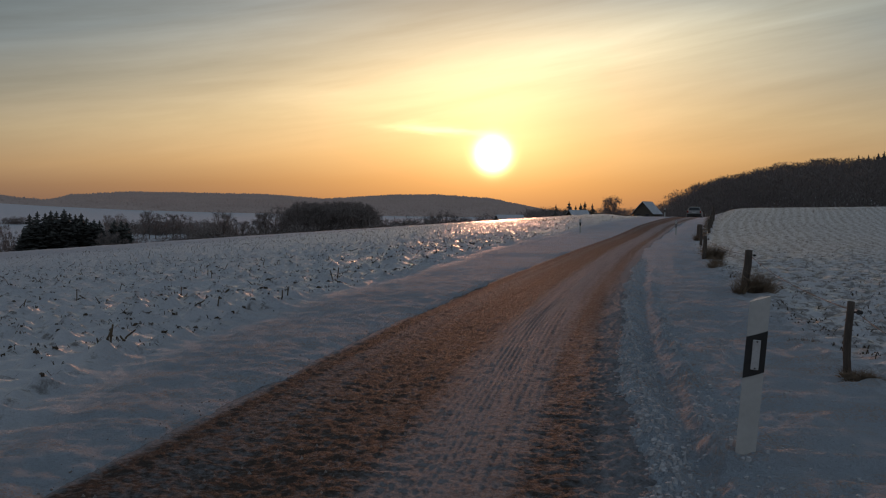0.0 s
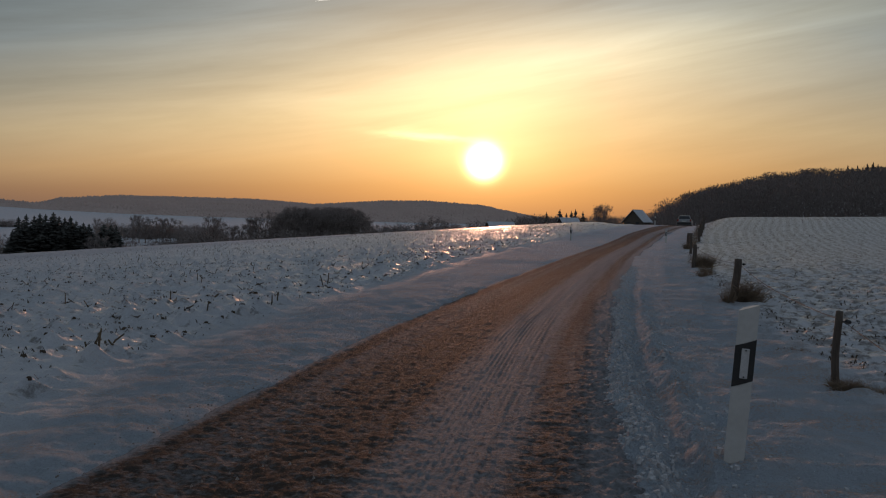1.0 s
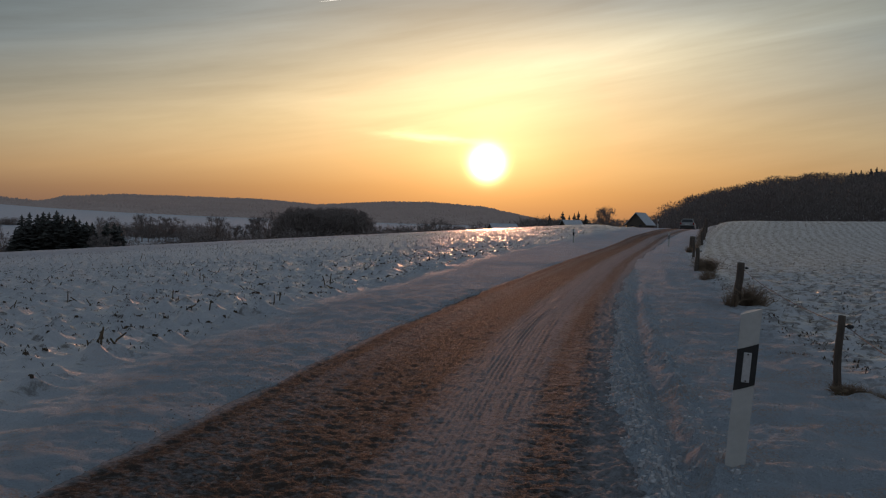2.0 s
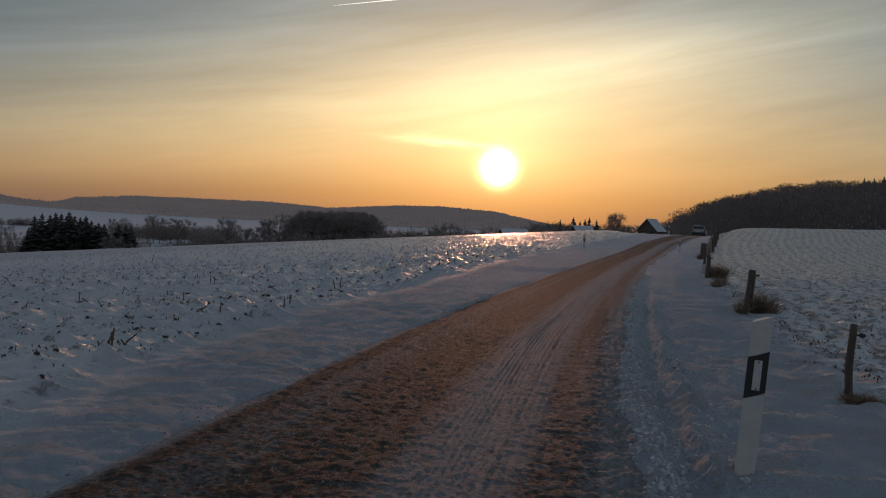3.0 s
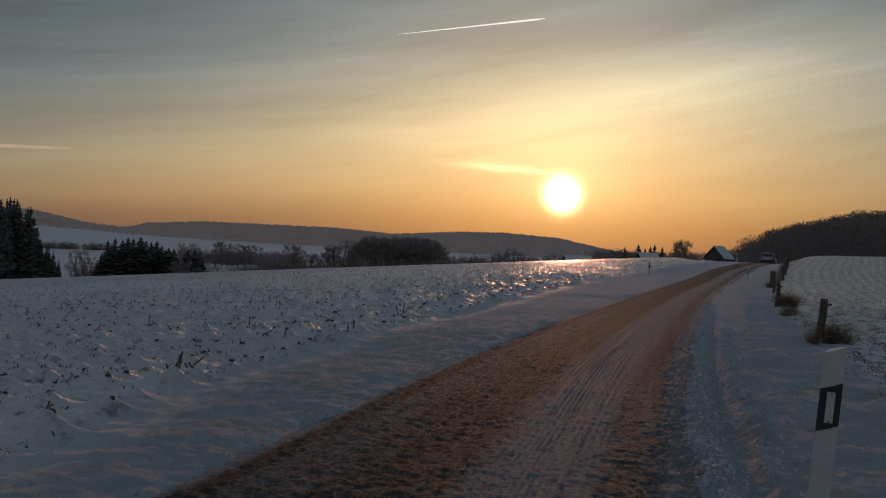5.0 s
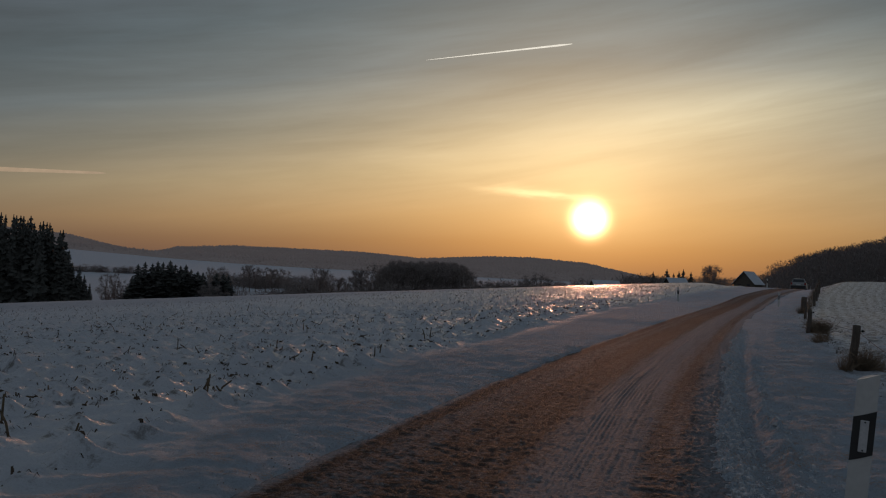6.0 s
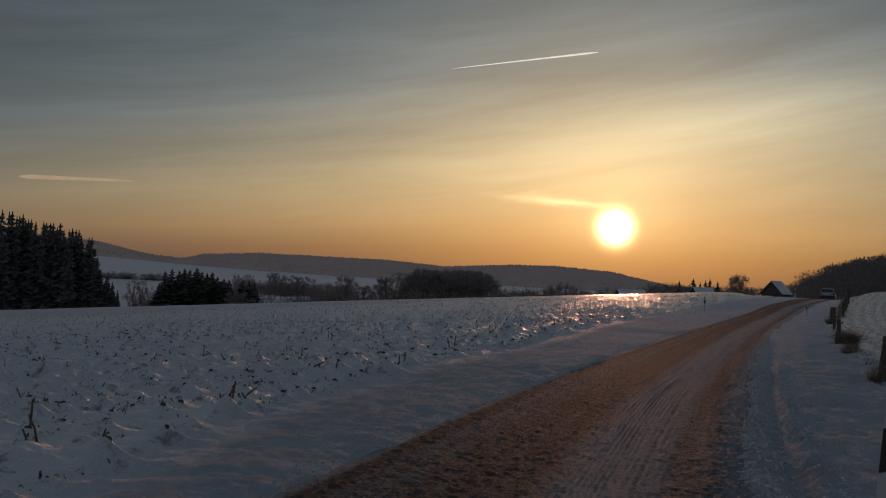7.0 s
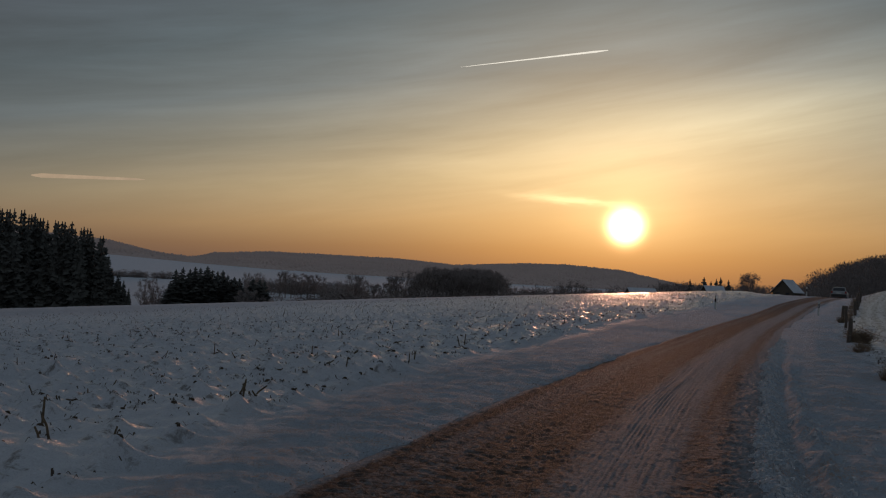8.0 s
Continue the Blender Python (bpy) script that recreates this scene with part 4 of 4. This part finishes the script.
def house(name, label, w, depth, eave, rise):
    """Gable house, its gable towards -y and its ridge along y."""
    e = thing(name, label, "house", "farm buildings")
    bm = bmesh.new()
    prof = [(-w, -3.0), (w, -3.0), (w, eave), (0, eave + rise), (-w, eave)]
    a = [bm.verts.new((x, 0, z)) for x, z in prof]
    b = [bm.verts.new((x, depth, z)) for x, z in prof]
    bm.faces.new(a)
    bm.faces.new(b[::-1])
    for i in range(5):
        bm.faces.new((a[(i + 1) % 5], a[i], b[i], b[(i + 1) % 5]))
    part("wall", bm, TIMBER, e)
    o, d = 0.45, rise / w
    for s in (1, -1):
        q = [(0, -o, eave + rise + 0.16), (s * (w + o), -o, eave - o * d + 0.16), (s * (w + o), depth + o, eave - o * d + 0.16), (0, depth + o, eave + rise + 0.16)]
        part("roof", slab(q if s > 0 else q[::-1], 0.14), TIMBER, e)
        q = [(x, y, z + 0.13) for x, y, z in q]
        part("roof_snow", slab(q if s > 0 else q[::-1], 0.12), SNOW, e, "unbroken snow on the roof")
    for x in (-w * 0.45, w * 0.45):
        bm = bmesh.new()
        block(bm, x - 0.55, x + 0.55, -0.06, 0.03, eave - 1.3, eave - 0.1)
        f = part("window", bm, TIMBER, e)
        bm = bmesh.new()
        block(bm, x - 0.45, x + 0.45, -0.075, -0.03, eave - 1.2, eave - 0.2)
        part("pane", bm, GLASS, f)
    return e


def seat(ob, az, r, top, height, turn):
    """Sets a house in the direction az with its ridge at the slope top seen from the eye."""
    x, y = polar(az, r)
    ob.matrix_basis = pose(x, y, EYE + top * r - height, 0, 0, turn)


barn = house("farmhouse", "steep-gabled farmhouse with a snow-covered roof behind the crest", 2.7, 4.0, 2.5, 2.7)
seat(barn, 12.12, 238, 0.0192, 5.5, -42)
shed = house("long_shed", "low shed with a snow-covered roof beyond the field", 4.0, 6.5, 2.2, 1.5)
seat(shed, 3.35, 250, 0.0035, 3.95, -82)
cottage = house("cottage", "small cottage with a snowy roof among trees", 3.2, 6.0, 2.4, 2.2)
seat(cottage, 7.75, 320, 0.0095, 4.9, -75)


# ---------------------------------------------------------------- car on the crest
PAINT = material("silver_paint", plain((0.20, 0.20, 0.20), (0.27, 0.27, 0.27), 2.0, 0.35, 0.02, (1, 1, 1), 0.3))
RUBBER = material("rubber", plain((0.012, 0.012, 0.012), (0.03, 0.03, 0.03), 20.0))
ALLOY = material("alloy_rim", plain((0.25, 0.25, 0.25), (0.35, 0.35, 0.35), 9.0, 0.4, 0.1, (1, 1, 1), 0.8))
TAIL = material("tail_light_red", plain((0.20, 0.012, 0.008), (0.30, 0.02, 0.012), 9.0, 0.2, 0.05))
PLATE = material("plate_white", plain((0.5, 0.5, 0.48), (0.6, 0.6, 0.58), 9.0, 0.4, 0.05))


def loft(sections):
    bm = bmesh.new()
    rings = [[bm.verts.new(p) for p in sec] for sec in sections]
    n = len(rings[0])
    for r0, r1 in zip(rings[:-1], rings[1:]):
        for i in range(n):
            bm.faces.new((r0[i], r0[(i + 1) % n], r1[(i + 1) % n], r1[i]))
    bm.faces.new(rings[0][::-1])
    bm.faces.new(rings[-1])
    bmesh.ops.recalc_face_normals(bm, faces=bm.faces)
    return bm


def shell(y, w0, w1, z0, z1, r=0.08):
    """One cross-section: wide foot w0, head w1, rounded shoulders."""
    return [(-w0 + r, y, z0), (w0 - r, y, z0), (w0, y, z0 + r), (w0 * 0.5 + w1 * 0.5 + 0.01, y, (z0 + z1) / 2), (w1, y, z1 - r), (w1 - r, y, z1),
            (-w1 + r, y, z1), (-w1, y, z1 - r), (-w0 * 0.5 - w1 * 0.5 - 0.01, y, (z0 + z1) / 2), (-w0, y, z0 + r)]


def car():
    """Estate car seen from behind; its tail at y = 0, nose at +y."""
    e = thing("car", "silver estate car driving away over the snowy crest", "car")
    part("body", loft([shell(0.02, 0.78, 0.76, 0.34, 0.84), shell(0.12, 0.85, 0.83, 0.26, 0.93), shell(0.7, 0.87, 0.85, 0.22, 0.96), shell(2.9, 0.87, 0.85, 0.22, 0.93),
                       shell(3.8, 0.85, 0.80, 0.24, 0.84), shell(4.2, 0.72, 0.68, 0.34, 0.70)]), PAINT, e, "", True)
    part("cabin", loft([shell(0.16, 0.80, 0.74, 0.86, 0.97, 0.04), shell(0.42, 0.80, 0.62, 0.86, 1.40, 0.07), shell(0.9, 0.81, 0.63, 0.86, 1.46, 0.07), shell(2.2, 0.81, 0.62, 0.86, 1.44, 0.07),
                        shell(3.1, 0.80, 0.72, 0.86, 0.92, 0.03)]), PAINT, e, "", True)
    part("rear_window", slab([(-0.66, 0.165, 1.0), (0.66, 0.165, 1.0), (0.57, 0.345, 1.34), (-0.57, 0.345, 1.34)], 0.03), GLASS, e, "dark rear window")
    for s in (1, -1):
        q = [(s * 0.80, 0.7, 0.98), (s * 0.80, 2.75, 0.98), (s * 0.655, 2.15, 1.38), (s * 0.655, 0.75, 1.38)]
        part("side_window", slab(q if s > 0 else q[::-1], 0.02), GLASS, e, "dark side window")
        bm = bmesh.new()
        block(bm, s * 0.74 - 0.09, s * 0.74 + 0.09, -0.01, 0.14, 0.70, 0.95, 0.03)
        part("tail_light", bm, TAIL, e, "red tail light")
        bm = bmesh.new()
        block(bm, s * 0.90 - 0.07, s * 0.90 + 0.07, 2.55, 2.68, 0.93, 1.06, 0.03)
        part("mirror", bm, BLACK_PLASTIC, e, "black door mirror")
        for y in (0.78, 3.38):
            bm = bmesh.new()
            bmesh.ops.create_cone(bm, cap_ends=True, segments=24, radius1=0.31, radius2=0.31, depth=0.2, matrix=pose(s * 0.77, y, 0.31, 0, 90, 0))
            bmesh.ops.bevel(bm, geom=[k for k in bm.edges if len(k.link_faces) == 2 and any(len(f.verts) > 4 for f in k.link_faces)], offset=0.03, segments=2, affect="EDGES")
            tyre = part("tyre", bm, RUBBER, e, "black tyre")
            bm = bmesh.new()
            bmesh.ops.create_cone(bm, cap_ends=True, segments=16, radius1=0.2, radius2=0.17, depth=0.03, matrix=pose(s * 0.875, y, 0.31, 0, 90 * s, 0))
            part("rim", bm, ALLOY, tyre)
    bm = bmesh.new()
    block(bm, -0.82, 0.82, -0.06, 0.12, 0.36, 0.60, 0.05)
    part("bumper", bm, BLACK_PLASTIC, e, "dark rear bumper")
    bm = bmesh.new()
    block(bm, -0.26, 0.26, -0.02, 0.03, 0.66, 0.77, 0.006)
    part("number_plate", bm, PLATE, e, "white plate")
    return e


cx, cy = 30.2, 112.0
slope = math.degrees(math.atan2(float(land(31.0, 116.0)) - float(land(cx, cy)), 4.0))
car().matrix_basis = pose(cx, cy, float(land(cx, cy)) + 0.02, slope, 0, -19)


# ---------------------------------------------------------------- old crop and clods in the fields
def stalk_mesh(V, Fc, rng, base, h, lean, turn, rad, bent=False):
    """A cut stalk with a ragged end, sometimes snapped over, and a dry leaf sheath."""
    base = Vector(base)
    side = Vector((math.cos(turn), math.sin(turn), 0))
    mid = base + Vector((0, 0, h * 0.6)) + side * lean * 0.5
    tip = base + Vector((0, 0, h)) + side * lean
    if bent:
        mid = base + Vector((0, 0, h)) + side * lean * 0.5
        tip = mid + side * lean * 0.6 + Vector((0, 0, -h * 0.25))
    tube(V, Fc, base - Vector((0, 0, 0.06)), mid, rad * 1.15, rad, 5)
    tube(V, Fc, mid, tip, rad * 1.05, rad * 0.8, 5)
    n = len(V)
    V.append(tip + Vector((0, 0, rad * 0.4)))
    for i in range(5):
        Fc.append((n - 5 + i, n - 5 + (i + 1) % 5, n))
    q = side.cross(Vector((0, 0, 1))) * rad
    p = base + Vector((0, 0, h * 0.25))
    e = p + Vector((rng.gauss(0, 0.05), rng.gauss(0, 0.05), rng.uniform(-0.2, 0.35) * h))
    n = len(V)
    V.extend((p - q, p + q, e + q * 0.5, e - q * 0.5))
    Fc.append((n, n + 1, n + 2, n + 3))


STALK_LABEL = "dry cut maize stalk sticking out of the snow"
# x, y, height, sideways lean, snapped over
STALKS = [
    (-3.69, 10.26, 0.232, 0.040, False),
    (-3.61, 10.29, 0.146, 0.199, False),
    (-3.83, 10.32, 0.060, -0.020, False),
    (-8.69, 22.02, 0.245, 0.000, False),
    (-4.21, 16.39, 0.144, 0.041, False),
    (-2.74, 15.85, 0.098, 0.000, False),
    (-2.68, 15.99, 0.099, 0.030, False),
    (-2.54, 22.38, 0.274, 0.027, False),
    (-2.64, 22.37, 0.219, -0.082, False),
    (-7.58, 29.94, 0.207, 0.000, False),
    (-7.04, 28.28, 0.195, -0.018, False),
    (-8.81, 25.21, 0.195, 0.162, True),
    (-3.61, 14.87, 0.093, 0.037, False),
    (-6.69, 34.48, 0.256, 0.064, False),
    (-18.74, 58.97, 0.527, 0.151, False),
    (-9.16, 20.23, 0.162, 0.081, False),
    (-5.49, 9.21, 0.274, 0.013, False),
    (-3.92, 7.67, 0.147, 0.047, False),
    (-4.25, 7.27, 0.138, -0.077, False),
    (-4.31, 7.23, 0.092, -0.061, False),
]
rng = random.Random(41)
for x, y, h, lean, bent in STALKS:
    V, Fc = [], []
    stalk_mesh(V, Fc, rng, (0, 0, 0), h + 0.05, lean, rng.uniform(-0.3, 0.3), 0.011 if h < 0.2 else 0.013, bent)
    ob = mesh_object("maize_stalk", V, Fc, STALK)
    ob.location = (x, y, gz(x, y))
    tagged(ob, "tall dry maize stalk sticking out of the snow" if h > 0.2 else STALK_LABEL, "maize stalk", "maize stubble")


def row_spots(rng, n, y0, y1, u0, u1, first, gap, jitter=0.10):
    """Random places along the crop rows."""
    out = []
    while len(out) < n:
        y = y0 + (y1 - y0) * rng.random() ** 1.25
        k = int((u1 - u0) / gap * rng.random() ** 1.4)
        u = first - gap * k if u0 < 0 else first + gap * k
        x = float(road_x(y)) + u + rng.gauss(0, jitter)
        if value_noise(np.array(x * 0.22), np.array(y * 0.22), 61) > rng.uniform(-1.1, 0.7):
            out.append((x, y))
    return out


def stools(rows, y0, y1, keep=1.0, seed=0):
    """The places of the old maize stools in the first rows, between two lengths along the road."""
    k, j = np.meshgrid(np.arange(rows), np.arange(int(y0 / STEP), int(y1 / STEP)), indexing="ij")
    y, u, h = stool(k, j)
    ok = (h > 0) & (cell(k, j, 80 + seed) < keep)
    return [(float(px), float(py)) for px, py in zip((road_x(y) + u)[ok], y[ok])]


models = []
for i in range(8):
    V, Fc = [], []
    stalk_mesh(V, Fc, rng, (0, 0, 0), rng.uniform(0.05, 0.14), rng.uniform(-0.06, 0.06), rng.uniform(0, 6), rng.uniform(0.007, 0.011), i % 3 == 0)
    ob = mesh_object("maize_stalk", V, Fc, STALK)
    models.append(tagged(ob, STALK_LABEL, "maize stalk", "maize stubble"))
for i, (x, y) in enumerate(stools(26, 5, 38, 0.30, 1)[:280]):
    m = models[i % 8]
    c = m if i < 8 else copy_thing(m, Matrix())
    c.matrix_basis = Matrix.LocRotScale((x, y, gz(x, y) - 0.01), Euler((rng.gauss(0, 0.6), rng.gauss(0, 0.6), rng.uniform(0, 6.3))), (1, 1, rng.uniform(0.4, 1.25)))


def far_stubble():
    rng = random.Random(42)
    V, Fc = [], []
    spots = stools(90, 30, 200, 0.17, 2)
    zs = ground_z(np.array([p[0] for p in spots]), np.array([p[1] for p in spots]))
    for (x, y), z in zip(spots, zs):
        h = rng.uniform(0.03, 0.15)
        tube(V, Fc, (x, y, z - 0.05), (x + rng.gauss(0, 0.10), y + rng.gauss(0, 0.08), z + h), 0.013, 0.011, 3)
    tagged(mesh_object("stubble", V, Fc, STALK), "rows of dry maize stubble poking through snow", "stubble", kind="stuff")


def clods(name, seed, spots, size, mat, label, category, flat=0.55, spread=1.0):
    """Small rough lumps half sunk in the snow."""
    rng = random.Random(seed)
    V, Fc = [], []
    zs = ground_z(np.array([p[0] for p in spots]), np.array([p[1] for p in spots]))
    for (x, y), z in zip(spots, zs):
        s = size * rng.uniform(0.4, 1.3)
        a = rng.uniform(0, 6.3)
        n = len(V)
        for i in range(5):
            t = a + 6.283 * i / 5
            r = s * rng.uniform(0.7, 1.2)
            V.append((x + r * math.cos(t) * spread, y + r * math.sin(t), z - 0.02))
        for i in range(5):
            t = a + 6.283 * (i + 0.4) / 5
            r = s * rng.uniform(0.4, 0.8)
            V.append((x + r * math.cos(t) * spread, y + r * math.sin(t), z + s * flat * rng.uniform(0.5, 1.0)))
        V.append((x + rng.gauss(0, 0.2) * s, y, z + s * flat * 1.15))
        for i in range(5):
            j = (i + 1) % 5
            Fc.append((n + i, n + j, n + 5 + j, n + 5 + i))
            Fc.append((n + 5 + i, n + 5 + j, n + 10))
    tagged(mesh_object(name, V, Fc, mat), label, category, kind="stuff")


SOIL = material("frozen_soil", plain((0.035, 0.026, 0.018), (0.10, 0.075, 0.05), 9.0, 0.95, 0.6))
DIRTY_SNOW = material("dirty_snow", plain((0.32, 0.32, 0.33), (0.54, 0.56, 0.58), 14.0, 0.8, 0.6))
GRITTY_SNOW = material("gritty_snow", plain((0.15, 0.125, 0.105), (0.34, 0.315, 0.30), 10.0, 0.85, 0.6))
far_stubble()
rng = random.Random(43)
def litter(name, seed, spots, size, label, spread=0.04):
    """Scraps of dry leaf and root, curled and half drifted over."""
    rng = random.Random(seed)
    V, Fc = [], []
    zs = ground_z(np.array([p[0] for p in spots]), np.array([p[1] for p in spots]))
    for (x, y), z in zip(spots, zs):
        for _ in range(rng.choice((1, 1, 2, 3))):
            L, w = size * rng.uniform(0.5, 1.6), size * rng.uniform(0.08, 0.2)
            a = rng.uniform(0, 6.3)
            d, q = Vector((math.cos(a), math.sin(a), 0)), Vector((-math.sin(a), math.cos(a), rng.uniform(-0.6, 0.6))) * w
            p = Vector((x + rng.gauss(0, spread), y + rng.gauss(0, spread), z - 0.012))
            mid = p + d * L * 0.5 + Vector((0, 0, rng.uniform(0.25, 0.9) * L))
            end = p + d * L + Vector((0, 0, rng.uniform(-0.1, 0.8) * L))
            n = len(V)
            V.extend((p - q, p + q, mid + q, mid - q, end + q * 0.3, end - q * 0.3))
            Fc.append((n, n + 1, n + 2, n + 3))
            Fc.append((n + 3, n + 2, n + 4, n + 5))
    tagged(mesh_object(name, V, Fc, SOIL), label, "crop litter", kind="stuff")


near_stools = stools(34, 4, 48)


def row_lines(rows, y1):
    """Places close together along the first rows, where the litter lies in broken lines."""
    rng, out = random.Random(57), []
    for k in range(rows):
        y = 5.0
        while y < y1:
            y += rng.uniform(0.04, 0.16) * (1 + y / 40)
            if value_noise(np.array(y * 0.8), np.array(k * 3.7), 58) > -0.15 + 0.06 * k:
                out.append((float(road_x(y) + edge_u(y)) - 0.06 - ROW * k + rng.gauss(0, 0.07), y))
    return out


litter("leaf_litter", 51, near_stools * 2 + row_lines(9, 95) + stools(80, 48, 190, 0.5, 3), 0.045, "dark maize leaf litter along the stubble rows", 0.075)
litter("crop_blades", 52, row_spots(rng, 16000, 9, 115, 4.2, 56, 4.2, 0.6, 0.16), 0.055, "dark crop blades showing through the field snow")
clods("soil_clods", 56, near_stools[::2] + stools(3, 4, 60), 0.024, SOIL, "small dark soil clods in the stubble rows", "soil clods", 0.6, 1.6)


def along_road(rng, n, u, du, y1):
    out = []
    for _ in range(n):
        y = 2.5 + (y1 - 2.5) * rng.random() ** 1.8
        out.append((float(road_x(y)) + rng.gauss(u, du), y))
    return out


clods("snow_lumps", 53, along_road(rng, 3000, 1.50, 0.15, 34) + along_road(rng, 250, 2.02, 0.08, 22) + along_road(rng, 300, 2.3, 0.4, 26), 0.024, DIRTY_SNOW, "loose snow lumps thrown up along the road edge", "snow lumps", 0.75)
clods("edge_crumbs", 54, along_road(rng, 900, -1.62, 0.14, 34), 0.010, GRITTY_SNOW, "brown slush crumbs along the road edge", "slush crumbs", 0.7)


def road_crumbs():
    rng = random.Random(55)
    V, Fc = [], []
    for x, y in along_road(rng, 700, -0.1, 0.75, 26):
        u = x - float(road_x(y))
        if abs(u + 0.12) > 1.45:
            continue
        z = float(land(x, y)) + 0.01
        s = rng.uniform(0.004, 0.014)
        n = len(V)
        for i in range(4):
            t = 6.283 * i / 4 + rng.uniform(0, 1)
            V.append((x + s * math.cos(t), y + s * math.sin(t), z - 0.012))
        V.append((x, y, z + s * rng.uniform(0.2, 0.5)))
        for i in range(4):
            Fc.append((n + i, n + (i + 1) % 4, n + 4))
    tagged(mesh_object("slush_crumbs", V, Fc, GRITTY_SNOW), "frozen crumbs of slush scattered over the road", "slush crumbs", kind="stuff")


road_crumbs()


# ---------------------------------------------------------------- vapour trails
# the vapour is no light source: its emission replaces the sunlight falling on it
def trail_material(name, color, strength):
    def build(k):
        p = place(k)
        n = k.noise(p, 0.02, 3.0)
        return k.add("ShaderNodeEmission", None, Color=(*color, 1), Strength=k.math("MULTIPLY", strength, k.math("MULTIPLY_ADD", n, 0.5, 0.75)))
    return material(name, build)


def contrail(label, a, b, r, ra, rb, mat):
    """A thin tapering vapour trail between two directions (azimuth, slope) at the distance r."""
    V, Fc = [], []
    p, q = ((*polar(az, r), EYE + e * r) for az, e in (a, b))
    p, q = Vector(p), Vector(q)
    turn, sides, n = (q - p).to_track_quat("Z", "Y"), 6, 12
    for i in range(n + 1):
        f = i / n
        rad = (ra + (rb - ra) * f) * (0.25 if i in (0, n) else 1.0)
        for k in range(sides):
            t = 6.283 * k / sides
            V.append(p.lerp(q, f) + turn @ Vector((rad * math.cos(t), rad * math.sin(t), 0)))
    for i in range(n):
        for k in range(sides):
            j = (k + 1) % sides
            Fc.append((i * sides + k, i * sides + j, (i + 1) * sides + j, (i + 1) * sides + k))
    ob = mesh_object("contrail", V, Fc, mat, smooth=True)
    ob.visible_shadow = False
    return tagged(ob, label, "contrail", "vapour trails")


contrail("bright thin contrail high in the evening sky", (-7.505, 0.2332), (1.520, 0.2559), 4200, 0.8, 4.8, trail_material("bright_vapour_glow", (1.0, 0.93, 0.80), 1.25))
contrail("faint blurred contrail low in the evening sky", (-26.069, 0.0896), (-32.192, 0.0850), 4300, 5.0, 11.0, trail_material("faint_vapour_glow", (1.0, 0.74, 0.50), 0.55))
